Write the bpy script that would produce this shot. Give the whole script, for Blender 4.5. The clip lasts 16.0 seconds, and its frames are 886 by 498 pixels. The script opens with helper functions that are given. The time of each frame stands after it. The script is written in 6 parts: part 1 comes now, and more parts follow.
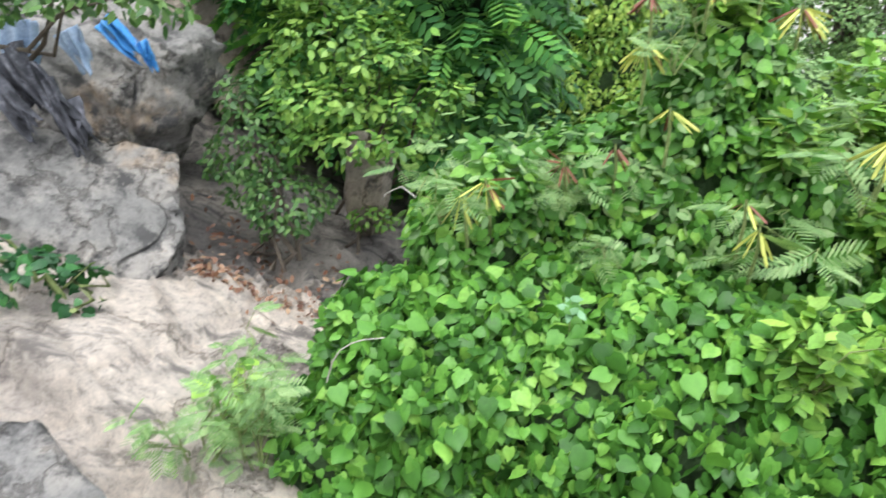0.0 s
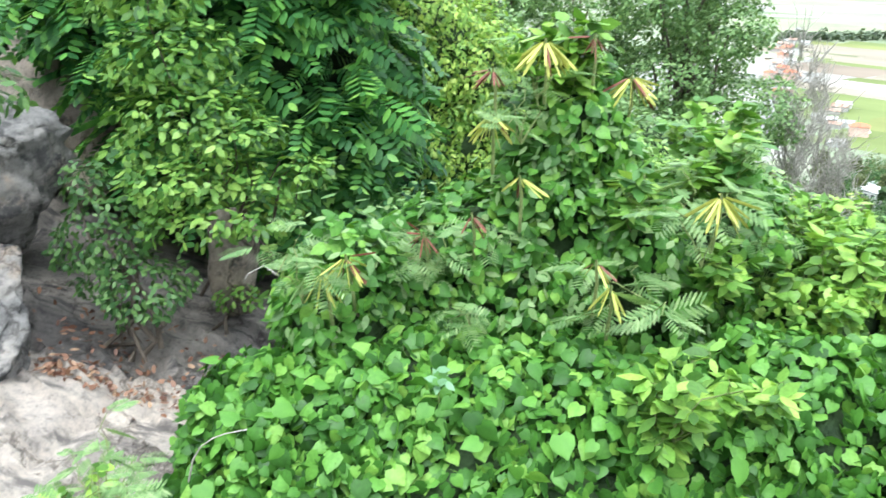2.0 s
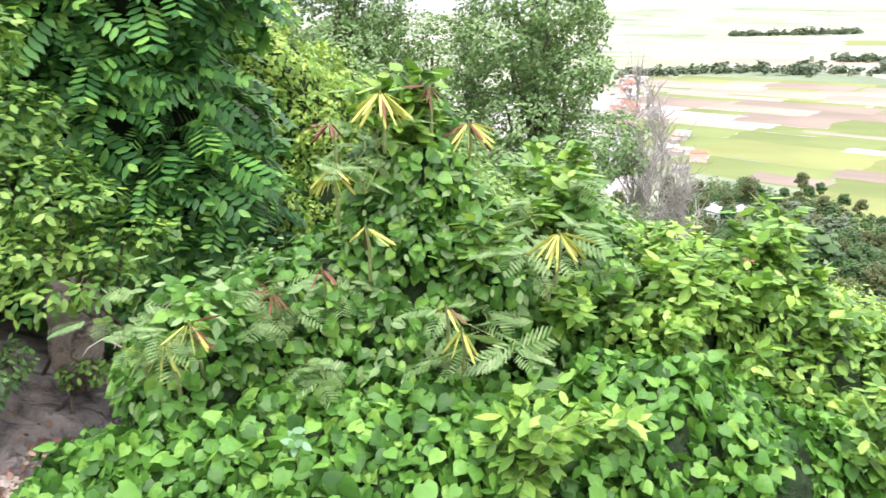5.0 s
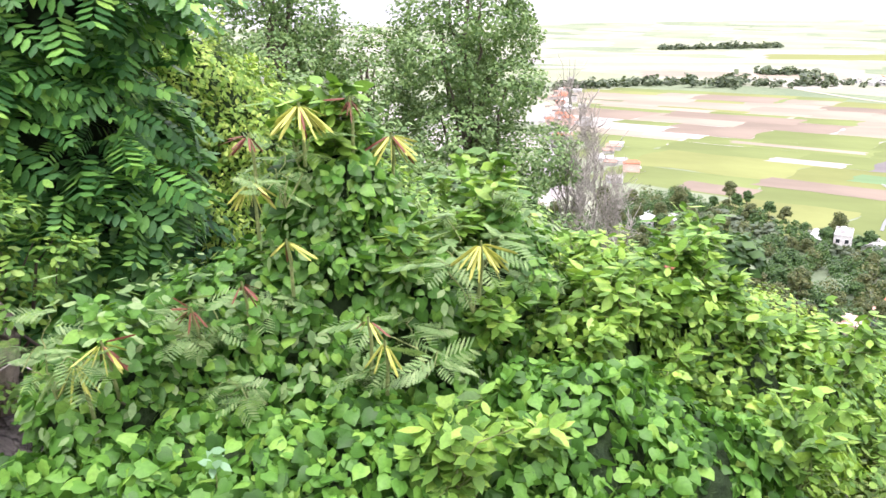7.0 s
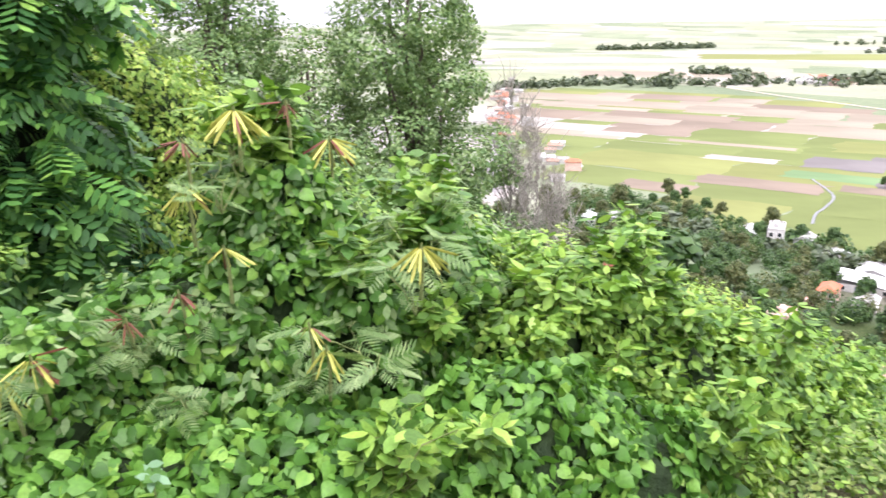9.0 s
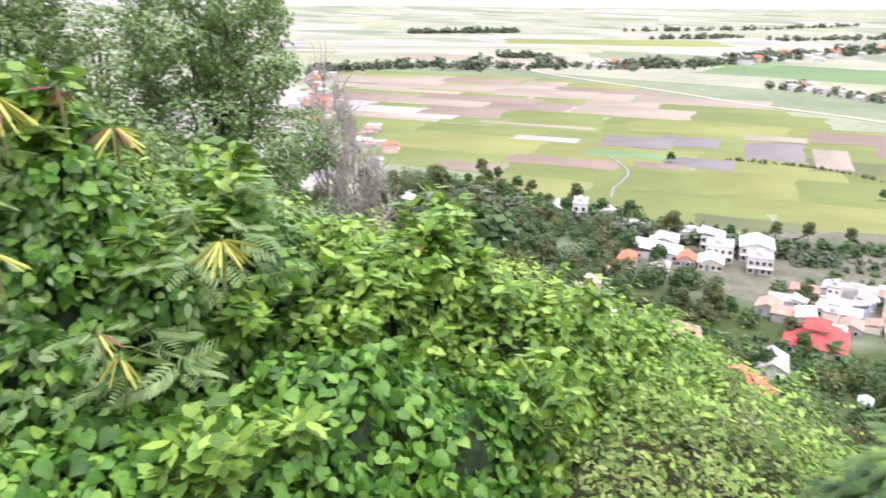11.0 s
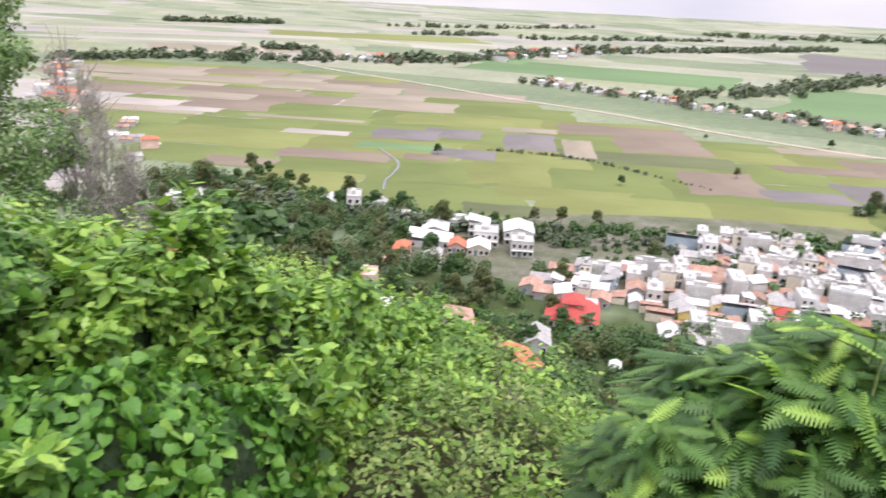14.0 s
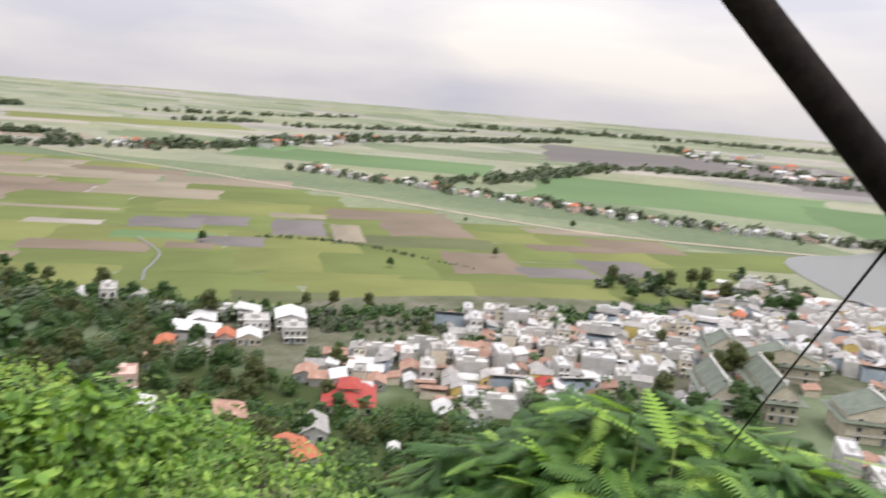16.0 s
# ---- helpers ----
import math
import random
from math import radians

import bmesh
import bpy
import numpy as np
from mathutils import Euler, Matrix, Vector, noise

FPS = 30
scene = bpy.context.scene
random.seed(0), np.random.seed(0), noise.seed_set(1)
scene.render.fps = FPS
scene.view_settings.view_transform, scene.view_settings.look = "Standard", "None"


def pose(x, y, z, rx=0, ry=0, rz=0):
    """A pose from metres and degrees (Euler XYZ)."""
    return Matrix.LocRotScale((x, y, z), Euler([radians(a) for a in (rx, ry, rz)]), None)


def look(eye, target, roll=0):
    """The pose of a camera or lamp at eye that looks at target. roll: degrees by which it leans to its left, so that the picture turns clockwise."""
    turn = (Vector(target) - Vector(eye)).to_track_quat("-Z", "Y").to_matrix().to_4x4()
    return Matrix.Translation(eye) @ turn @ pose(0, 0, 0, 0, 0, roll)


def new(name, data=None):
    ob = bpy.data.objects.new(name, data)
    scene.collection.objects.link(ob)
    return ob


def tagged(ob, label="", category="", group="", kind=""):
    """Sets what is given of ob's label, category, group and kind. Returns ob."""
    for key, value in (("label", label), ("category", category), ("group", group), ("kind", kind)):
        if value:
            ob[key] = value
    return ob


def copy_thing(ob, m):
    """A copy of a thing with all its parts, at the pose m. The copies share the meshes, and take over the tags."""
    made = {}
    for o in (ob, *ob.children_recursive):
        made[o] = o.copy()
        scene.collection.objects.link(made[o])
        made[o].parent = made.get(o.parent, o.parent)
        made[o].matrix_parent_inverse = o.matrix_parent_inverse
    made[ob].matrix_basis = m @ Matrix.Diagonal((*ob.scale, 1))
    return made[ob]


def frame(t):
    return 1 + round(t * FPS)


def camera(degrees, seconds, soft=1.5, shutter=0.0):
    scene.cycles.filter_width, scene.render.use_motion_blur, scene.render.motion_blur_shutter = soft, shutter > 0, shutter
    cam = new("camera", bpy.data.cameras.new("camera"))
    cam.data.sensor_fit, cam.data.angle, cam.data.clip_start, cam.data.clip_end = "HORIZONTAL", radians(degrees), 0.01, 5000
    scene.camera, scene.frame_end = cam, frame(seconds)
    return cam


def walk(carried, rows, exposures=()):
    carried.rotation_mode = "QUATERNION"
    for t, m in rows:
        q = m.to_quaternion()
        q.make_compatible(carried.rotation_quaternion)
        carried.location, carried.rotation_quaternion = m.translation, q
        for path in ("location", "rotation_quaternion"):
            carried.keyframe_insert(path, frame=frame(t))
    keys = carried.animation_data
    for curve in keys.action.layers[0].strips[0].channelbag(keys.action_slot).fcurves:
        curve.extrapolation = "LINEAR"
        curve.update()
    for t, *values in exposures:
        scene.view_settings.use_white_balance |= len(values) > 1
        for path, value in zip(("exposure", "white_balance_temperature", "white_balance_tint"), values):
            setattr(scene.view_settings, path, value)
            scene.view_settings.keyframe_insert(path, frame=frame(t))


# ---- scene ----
cam = camera(60.1, 16.0, shutter=0.8)
PATH = [
    (0, (0.26, -0.321, 1.659), (0.107, 1.481, 0.805), 0.3),
    (0.5, (0.288, -0.301, 1.671), (0.216, 1.525, 0.859), 0.5),
    (1, (0.305, -0.297, 1.68), (0.321, 1.549, 0.912), 0.6),
    (1.5, (0.329, -0.296, 1.692), (0.422, 1.562, 0.959), 0.3),
    (2, (0.349, -0.289, 1.707), (0.503, 1.577, 1.004), -0.0),
    (2.5, (0.369, -0.29, 1.709), (0.578, 1.583, 1.04), -0.3),
    (3, (0.385, -0.285, 1.716), (0.651, 1.587, 1.065), -0.6),
    (3.5, (0.405, -0.283, 1.72), (0.728, 1.584, 1.081), -0.8),
    (4, (0.426, -0.283, 1.727), (0.806, 1.578, 1.099), -1.0),
    (4.5, (0.448, -0.286, 1.73), (0.882, 1.568, 1.118), -1.2),
    (7, (0.555, -0.311, 1.73), (1.19, 1.497, 1.158), -0.9),
    (7.5, (0.564, -0.322, 1.738), (1.225, 1.477, 1.168), -0.9),
    (8, (0.57, -0.32, 1.738), (1.245, 1.474, 1.166), -0.9),
    (8.2, (0.567, -0.316, 1.737), (1.25, 1.475, 1.165), -0.9),
    (10.3, (0.638, -0.324, 1.738), (1.654, 1.293, 1.144), -0.1),
    (10.5, (0.649, -0.312, 1.739), (1.708, 1.275, 1.138), 0.2),
    (11, (0.672, -0.306, 1.738), (1.829, 1.205, 1.123), 0.4),
    (11.5, (0.705, -0.276, 1.716), (1.934, 1.167, 1.081), 0.6),
    (12, (0.722, -0.271, 1.712), (2.012, 1.108, 1.054), 0.9),
    (12.5, (0.737, -0.27, 1.705), (2.089, 1.045, 1.04), 1.0),
    (13, (0.752, -0.271, 1.711), (2.173, 0.975, 1.056), 1.6),
    (13.5, (0.757, -0.289, 1.716), (2.246, 0.883, 1.077), 2.3),
    (14, (0.795, -0.294, 1.716), (2.352, 0.8, 1.1), 2.9),
    (14.5, (0.842, -0.275, 1.708), (2.474, 0.728, 1.133), 3.7),
    (15, (0.91, -0.262, 1.695), (2.624, 0.632, 1.18), 3.7),
    (15.5, (0.985, -0.25, 1.68), (2.782, 0.511, 1.242), 4.1),
    (16, (1.07, -0.24, 1.675), (2.939, 0.371, 1.309), 4.6),
]
EXPOSURES = [(0.0, 1.16, 6050, 4), (2.0, 1.38, 5750, 1), (4.0, 1.38, 6050, 11), (7.0, 1.29, 6250, 21), (8.2, 1.22, 6250, 21), (11.0, 0.97, 6150, 23), (14.0, 0.53, 6300, 18), (15.0, 0.30, 6450, 15), (16.0, 0.10, 6550, 12)]
walk(cam, [(t, look(eye, target, roll)) for t, eye, target, roll in PATH], EXPOSURES)

# ---------------- world and light ----------------
world = bpy.data.worlds.new("overcast_sky")
scene.world = world
world.use_nodes = True
wn, wl = world.node_tree.nodes, world.node_tree.links
wn.clear()
w_out = wn.new("ShaderNodeOutputWorld")
w_bg = wn.new("ShaderNodeBackground")
w_sky = wn.new("ShaderNodeTexSky")
w_sky.sky_type, w_sky.sun_disc = "NISHITA", False
SUN_EL, SUN_AZ = 68.0, -105.0      # degrees above the horizon; degrees from +x towards +y
w_sky.sun_elevation, w_sky.sun_rotation = radians(SUN_EL), radians(90 - SUN_AZ)
w_sky.air_density, w_sky.dust_density = 1.5, 4.0
w_tc = wn.new("ShaderNodeTexCoord")
w_sep = wn.new("ShaderNodeSeparateXYZ")
wl.new(w_tc.outputs["Generated"], w_sep.inputs[0])
w_map = wn.new("ShaderNodeMapping")
w_map.inputs["Scale"].default_value = (1.0, 1.0, 4.5)
wl.new(w_tc.outputs["Generated"], w_map.inputs[0])
w_noise = wn.new("ShaderNodeTexNoise")
w_noise.inputs["Scale"].default_value, w_noise.inputs["Detail"].default_value = 2.1, 5.0
w_noise.inputs["Roughness"].default_value = 0.45
wl.new(w_map.outputs[0], w_noise.inputs["Vector"])
w_ramp = wn.new("ShaderNodeValToRGB")
w_ramp.color_ramp.elements[0].position, w_ramp.color_ramp.elements[0].color = 0.36, (0.66, 0.66, 0.74, 1)
w_ramp.color_ramp.elements[1].position, w_ramp.color_ramp.elements[1].color = 0.62, (0.97, 0.92, 0.88, 1)
wl.new(w_noise.outputs[0], w_ramp.inputs[0])
# brighter overhead, as under an overcast sky
w_el = wn.new("ShaderNodeMapRange")
w_el.inputs["From Min"].default_value, w_el.inputs["From Max"].default_value = 0.0, 1.0
w_el.inputs["To Min"].default_value, w_el.inputs["To Max"].default_value = 0.95, 2.7
wl.new(w_sep.outputs[2], w_el.inputs["Value"])
w_scale = wn.new("ShaderNodeVectorMath")
w_scale.operation = "SCALE"
wl.new(w_ramp.outputs[0], w_scale.inputs[0])
wl.new(w_el.outputs[0], w_scale.inputs["Scale"])
w_half = wn.new("ShaderNodeVectorMath")
w_half.operation = "SCALE"
w_half.inputs["Scale"].default_value = 0.10
wl.new(w_sky.outputs[0], w_half.inputs[0])
w_mix = wn.new("ShaderNodeMix")
w_mix.data_type = "RGBA"
w_mix.inputs["Factor"].default_value = 0.84
wl.new(w_half.outputs[0], w_mix.inputs["A"])
wl.new(w_scale.outputs[0], w_mix.inputs["B"])
wl.new(w_mix.outputs["Result"], w_bg.inputs[0])
w_bg.inputs[1].default_value = 1.0
wl.new(w_bg.outputs[0], w_out.inputs[0])

sun = new("sun", bpy.data.lights.new("sun", "SUN"))
sun.data.energy, sun.data.angle, sun.data.color = 1.5, radians(25), (1.0, 0.96, 0.88)
_a, _e = radians(SUN_AZ), radians(SUN_EL)
sun.matrix_world = look((60 * math.cos(_a) * math.cos(_e), 60 * math.sin(_a) * math.cos(_e), 60 * math.sin(_e)), (0, 0, 0))

rng = np.random.default_rng(11)


# ---------------- materials ----------------
def material(name, rough=0.7, metal=0.0, spec=0.4):
    m = bpy.data.materials.new(name)
    m.use_nodes = True
    b = m.node_tree.nodes["Principled BSDF"]
    b.inputs["Roughness"].default_value, b.inputs["Metallic"].default_value = rough, metal
    b.inputs["Specular IOR Level"].default_value = spec
    return m, m.node_tree.nodes, m.node_tree.links, b


def ramp(nodes, stops):
    r = nodes.new("ShaderNodeValToRGB")
    e = r.color_ramp.elements
    while len(e) < len(stops):
        e.new(0.5)
    for el, (p, c) in zip(e, stops):
        el.position, el.color = p, (*c, 1)
    return r


def noise_node(nodes, links, scale, detail=4.0, rough=0.55, coord="Object", stretch=None):
    tc = nodes.new("ShaderNodeTexCoord")
    n = nodes.new("ShaderNodeTexNoise")
    n.inputs["Scale"].default_value, n.inputs["Detail"].default_value = scale, detail
    n.inputs["Roughness"].default_value = rough
    src = tc.outputs[coord]
    if stretch:
        mp = nodes.new("ShaderNodeMapping")
        mp.inputs["Scale"].default_value = stretch
        links.new(src, mp.inputs[0])
        src = mp.outputs[0]
    links.new(src, n.inputs["Vector"])
    return n


def mix_rgb(nodes, links, a, b, fac, blend="MIX"):
    m = nodes.new("ShaderNodeMix")
    m.data_type, m.blend_type = "RGBA", blend
    for key, v in (("A", a), ("B", b), ("Factor", fac)):
        if isinstance(v, (int, float)):
            m.inputs[key].default_value = v
        elif isinstance(v, tuple):
            m.inputs[key].default_value = (*v, 1)
        else:
            links.new(v, m.inputs[key])
    return m.outputs["Result"]


def bump(nodes, links, bsdf, height, strength=0.4, dist=0.02):
    b = nodes.new("ShaderNodeBump")
    b.inputs["Strength"].default_value, b.inputs["Distance"].default_value = strength, dist
    links.new(height, b.inputs["Height"])
    links.new(b.outputs[0], bsdf.inputs["Normal"])


def leaf_material(name, stops, per_object=False, rough=0.45, thin=0.34, spec=0.32, patch=1.2):
    """Leaves: colour by leaf, light passing through the blade, a finer mottling over it."""
    m, n, l, b = material(name, rough, 0, spec)
    if per_object:
        g = n.new("ShaderNodeObjectInfo")
        rnd = g.outputs["Random"]
    else:
        g = n.new("ShaderNodeNewGeometry")
        rnd = g.outputs["Random Per Island"]
    r = ramp(n, stops)
    big = noise_node(n, l, patch, 2.0)
    add = n.new("ShaderNodeMath")
    add.operation = "MULTIPLY_ADD"
    l.new(big.outputs[0], add.inputs[0])
    add.inputs[1].default_value = 0.7
    add.inputs[2].default_value = -0.35
    s = n.new("ShaderNodeMath")
    s.operation, s.use_clamp = "ADD", True
    l.new(rnd, s.inputs[0])
    l.new(add.outputs[0], s.inputs[1])
    l.new(s.outputs[0], r.inputs[0])
    fine = noise_node(n, l, 60.0, 3.0)
    fr = ramp(n, [(0.3, (0.80, 0.80, 0.80)), (0.7, (1.1, 1.1, 1.1))])
    l.new(fine.outputs[0], fr.inputs[0])
    col = mix_rgb(n, l, r.outputs[0], fr.outputs[0], 1.0, "MULTIPLY")
    l.new(col, b.inputs["Base Color"])
    bump(n, l, b, fine.outputs[0], 0.25, 0.004)
    t = n.new("ShaderNodeBsdfTranslucent")
    tint = mix_rgb(n, l, col, (1.0, 1.0, 0.55), 1.0, "MULTIPLY")
    l.new(tint, t.inputs[0])
    sh = n.new("ShaderNodeMixShader")
    sh.inputs[0].default_value = thin
    l.new(b.outputs[0], sh.inputs[1])
    l.new(t.outputs[0], sh.inputs[2])
    l.new(sh.outputs[0], n["Material Output"].inputs[0])
    return m


def mottled(name, stops, scale, fine=30.0, rough=0.85, relief=0.5, dist=0.02, spec=0.3, stretch=None, per_object=0.0, coord="Object"):
    """A matt surface: colours by a broad noise, grain by a finer one."""
    m, n, l, b = material(name, rough, 0, spec)
    a = noise_node(n, l, scale, 6.0, 0.6, coord, stretch)
    f = noise_node(n, l, fine, 6.0, 0.65, coord)
    r = ramp(n, stops)
    l.new(a.outputs[0], r.inputs[0])
    fr = ramp(n, [(0.3, (0.72, 0.72, 0.72)), (0.7, (1.15, 1.15, 1.15))])
    l.new(f.outputs[0], fr.inputs[0])
    col = mix_rgb(n, l, r.outputs[0], fr.outputs[0], 1.0, "MULTIPLY")
    if per_object:
        oi = n.new("ShaderNodeObjectInfo")
        hs = n.new("ShaderNodeHueSaturation")
        mr = n.new("ShaderNodeMapRange")
        mr.inputs["To Min"].default_value, mr.inputs["To Max"].default_value = 1 - per_object, 1 + per_object * 0.5
        l.new(oi.outputs["Random"], mr.inputs["Value"])
        l.new(mr.outputs[0], hs.inputs["Value"])
        l.new(col, hs.inputs["Color"])
        col = hs.outputs[0]
    l.new(col, b.inputs["Base Color"])
    bump(n, l, b, f.outputs[0], relief, dist)
    return m


VINE = [(0.0, (0.032, 0.095, 0.016)), (0.4, (0.078, 0.208, 0.030)), (0.8, (0.138, 0.315, 0.048)), (1.0, (0.235, 0.42, 0.072))]
M_VINE = leaf_material("vine_leaf", VINE)
M_VINE_ONE = leaf_material("vine_leaf_single", VINE, per_object=True)
M_LIME = leaf_material("lime_leaf", [(0.0, (0.065, 0.15, 0.026)), (0.5, (0.185, 0.355, 0.056)), (1.0, (0.36, 0.54, 0.10))])
M_ELM = leaf_material("shrub_leaf", [(0.0, (0.060, 0.16, 0.032)), (0.5, (0.175, 0.34, 0.06)), (1.0, (0.33, 0.49, 0.11))])
M_TIERLEAF = leaf_material("tiered_shrub_leaf", [(0.0, (0.040, 0.104, 0.022)), (0.5, (0.130, 0.265, 0.046)), (1.0, (0.27, 0.42, 0.085))])
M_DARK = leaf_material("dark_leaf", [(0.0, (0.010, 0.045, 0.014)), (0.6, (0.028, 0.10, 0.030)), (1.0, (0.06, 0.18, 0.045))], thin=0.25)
M_FERN = leaf_material("pinnate_leaf", [(0.0, (0.038, 0.102, 0.026)), (0.6, (0.090, 0.198, 0.043)), (0.9, (0.150, 0.288, 0.060)), (1.0, (0.348, 0.540, 0.096))], thin=0.3)
M_FEATHER = leaf_material("feathery_leaf", [(0.0, (0.112, 0.206, 0.069)), (0.5, (0.189, 0.310, 0.112)), (1.0, (0.292, 0.404, 0.172))])
M_DULL = leaf_material("dull_leaf", [(0.0, (0.03, 0.08, 0.022)), (0.5, (0.07, 0.15, 0.04)), (1.0, (0.14, 0.24, 0.07))])
M_YELLOWLEAF = leaf_material("yellow_green_leaf", [(0.0, (0.101, 0.224, 0.034)), (0.5, (0.246, 0.403, 0.067)), (1.0, (0.426, 0.549, 0.112))])
M_GREYLEAF = leaf_material("grey_green_leaf", [(0.0, (0.095, 0.180, 0.064)), (0.5, (0.175, 0.290, 0.104)), (1.0, (0.285, 0.415, 0.168))])
M_TREE = leaf_material("tree_leaf", [(0.0, (0.026, 0.068, 0.020)), (0.5, (0.060, 0.130, 0.038)), (1.0, (0.120, 0.205, 0.060))], patch=0.35)
M_TREE_WARM = leaf_material("tree_leaf_warm", [(0.0, (0.052, 0.081, 0.028)), (0.5, (0.109, 0.138, 0.048)), (1.0, (0.190, 0.204, 0.081))], patch=0.35)
M_SCRUB = leaf_material("dry_scrub_leaf", [(0.0, (0.075, 0.14, 0.032)), (0.5, (0.165, 0.27, 0.062)), (1.0, (0.33, 0.40, 0.13))])
M_PALE = leaf_material("pale_leaf", [(0.0, (0.17, 0.34, 0.18)), (1.0, (0.26, 0.44, 0.25))])
# lighter and greyer than the near trees: distance haze put into the leaf colour
M_FARTREE = leaf_material("haze_pale_tree_leaf", [(0.0, (0.055, 0.085, 0.050)), (0.5, (0.095, 0.13, 0.075)), (1.0, (0.15, 0.19, 0.11))], patch=0.02)
M_POD = leaf_material("green_yellow_pod", [(0.0, (0.36, 0.44, 0.08)), (0.5, (0.50, 0.52, 0.12)), (1.0, (0.60, 0.56, 0.20))], thin=0.2)
M_PODBROWN = leaf_material("brown_pod", [(0.0, (0.09, 0.03, 0.02)), (0.6, (0.20, 0.07, 0.045)), (1.0, (0.34, 0.16, 0.09))], thin=0.1)
# near-black colour of the filler cores, painting the shade between leaves
M_CORE_SHADE = mottled("bush_core_shade", [(0.3, (0.014, 0.034, 0.010)), (0.7, (0.04, 0.075, 0.020))], 5.0, 40.0, relief=1.0, dist=0.05)
M_BARK = mottled("bark", [(0.3, (0.06, 0.045, 0.035)), (0.7, (0.17, 0.14, 0.11))], 9.0, 50.0, relief=0.8, stretch=(1, 1, 0.25))
M_TWIG = mottled("grey_twig", [(0.3, (0.27, 0.25, 0.22)), (0.7, (0.48, 0.45, 0.41))], 12.0, 60.0)
M_STEM = mottled("green_stem", [(0.3, (0.14, 0.20, 0.06)), (0.7, (0.27, 0.30, 0.12))], 10.0, 60.0)


def rock_material(name, stops, stain, stain_at=0.56, streak=(1.0, 1.0, 1.0)):
    m, n, l, b = material(name, 0.88, 0, 0.25)
    a = noise_node(n, l, 1.3, 8.0, 0.62)
    f = noise_node(n, l, 15.0, 12.0, 0.80)
    g = noise_node(n, l, 4.2, 6.0, 0.7, stretch=streak)
    v = n.new("ShaderNodeTexVoronoi")
    v.feature, v.inputs["Scale"].default_value = "DISTANCE_TO_EDGE", 0.9
    tc = n.new("ShaderNodeTexCoord")
    wv = n.new("ShaderNodeVectorMath")
    wv.operation = "MULTIPLY_ADD"
    l.new(a.outputs[1], wv.inputs[0])
    wv.inputs[1].default_value = (1.9, 1.9, 1.9)
    l.new(tc.outputs["Object"], wv.inputs[2])
    l.new(wv.outputs[0], v.inputs["Vector"])
    r = ramp(n, stops)
    l.new(a.outputs[0], r.inputs[0])
    fr = ramp(n, [(0.34, (0.45, 0.44, 0.44)), (0.47, (0.92, 0.92, 0.92)), (0.64, (1.25, 1.23, 1.20))])
    l.new(f.outputs[0], fr.inputs[0])
    col = mix_rgb(n, l, r.outputs[0], fr.outputs[0], 1.0, "MULTIPLY")
    sr = ramp(n, [(stain_at, (0, 0, 0)), (stain_at + 0.1, (1, 1, 1))])
    l.new(g.outputs[0], sr.inputs[0])
    col = mix_rgb(n, l, col, stain, sr.outputs[0])
    cr = ramp(n, [(0.0, (0.16, 0.14, 0.13)), (0.012, (0.45, 0.43, 0.41)), (0.03, (1, 1, 1))])
    l.new(v.outputs["Distance"], cr.inputs[0])
    col = mix_rgb(n, l, col, cr.outputs[0], 0.55, "MULTIPLY")
    l.new(col, b.inputs["Base Color"])
    mul = n.new("ShaderNodeMath")
    mul.operation = "MULTIPLY"
    l.new(f.outputs[0], mul.inputs[0])
    l.new(cr.outputs[0], mul.inputs[1])
    bump(n, l, b, mul.outputs[0], 1.0, 0.06)
    return m


M_ROCK = rock_material("grey_granite", [(0.30, (0.17, 0.163, 0.163)), (0.46, (0.29, 0.277, 0.27)), (0.58, (0.42, 0.385, 0.36)), (0.68, (0.56, 0.42, 0.30))], (0.11, 0.105, 0.105), 0.51)
M_ROCK_TAN = rock_material("tan_granite", [(0.30, (0.252, 0.222, 0.192)), (0.5, (0.384, 0.330, 0.276)), (0.72, (0.528, 0.432, 0.348))], (0.156, 0.144, 0.132), 0.55)
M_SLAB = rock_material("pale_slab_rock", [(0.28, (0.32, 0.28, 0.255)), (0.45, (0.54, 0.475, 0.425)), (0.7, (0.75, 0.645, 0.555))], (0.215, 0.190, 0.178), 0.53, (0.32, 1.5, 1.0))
# weathered rock, its colour lowered further for the shade under the shrubs
M_SLAB_DARK = rock_material("weathered_shade_slab_rock", [(0.3, (0.135, 0.124, 0.120)), (0.5, (0.225, 0.203, 0.188)), (0.74, (0.40, 0.352, 0.315))], (0.082, 0.076, 0.075), 0.52, (0.35, 1.6, 1.0))


# ---------------- mesh helpers ----------------
def mesh_data(name, verts, faces, mat=None, smooth=False):
    me = bpy.data.meshes.new(name)
    verts = np.asarray(verts, dtype=np.float32)
    if isinstance(faces, np.ndarray):
        k = faces.shape[1]
        me.vertices.add(len(verts))
        me.vertices.foreach_set("co", verts.ravel())
        me.loops.add(faces.size)
        me.loops.foreach_set("vertex_index", faces.astype(np.int32).ravel())
        me.polygons.add(len(faces))
        me.polygons.foreach_set("loop_start", np.arange(0, faces.size, k, dtype=np.int32))
        me.update(calc_edges=True)
    else:
        me.from_pydata(verts.tolist(), [], faces)
    if mat:
        me.materials.append(mat)
    if smooth:
        me.polygons.foreach_set("use_smooth", [True] * len(me.polygons))
    return me


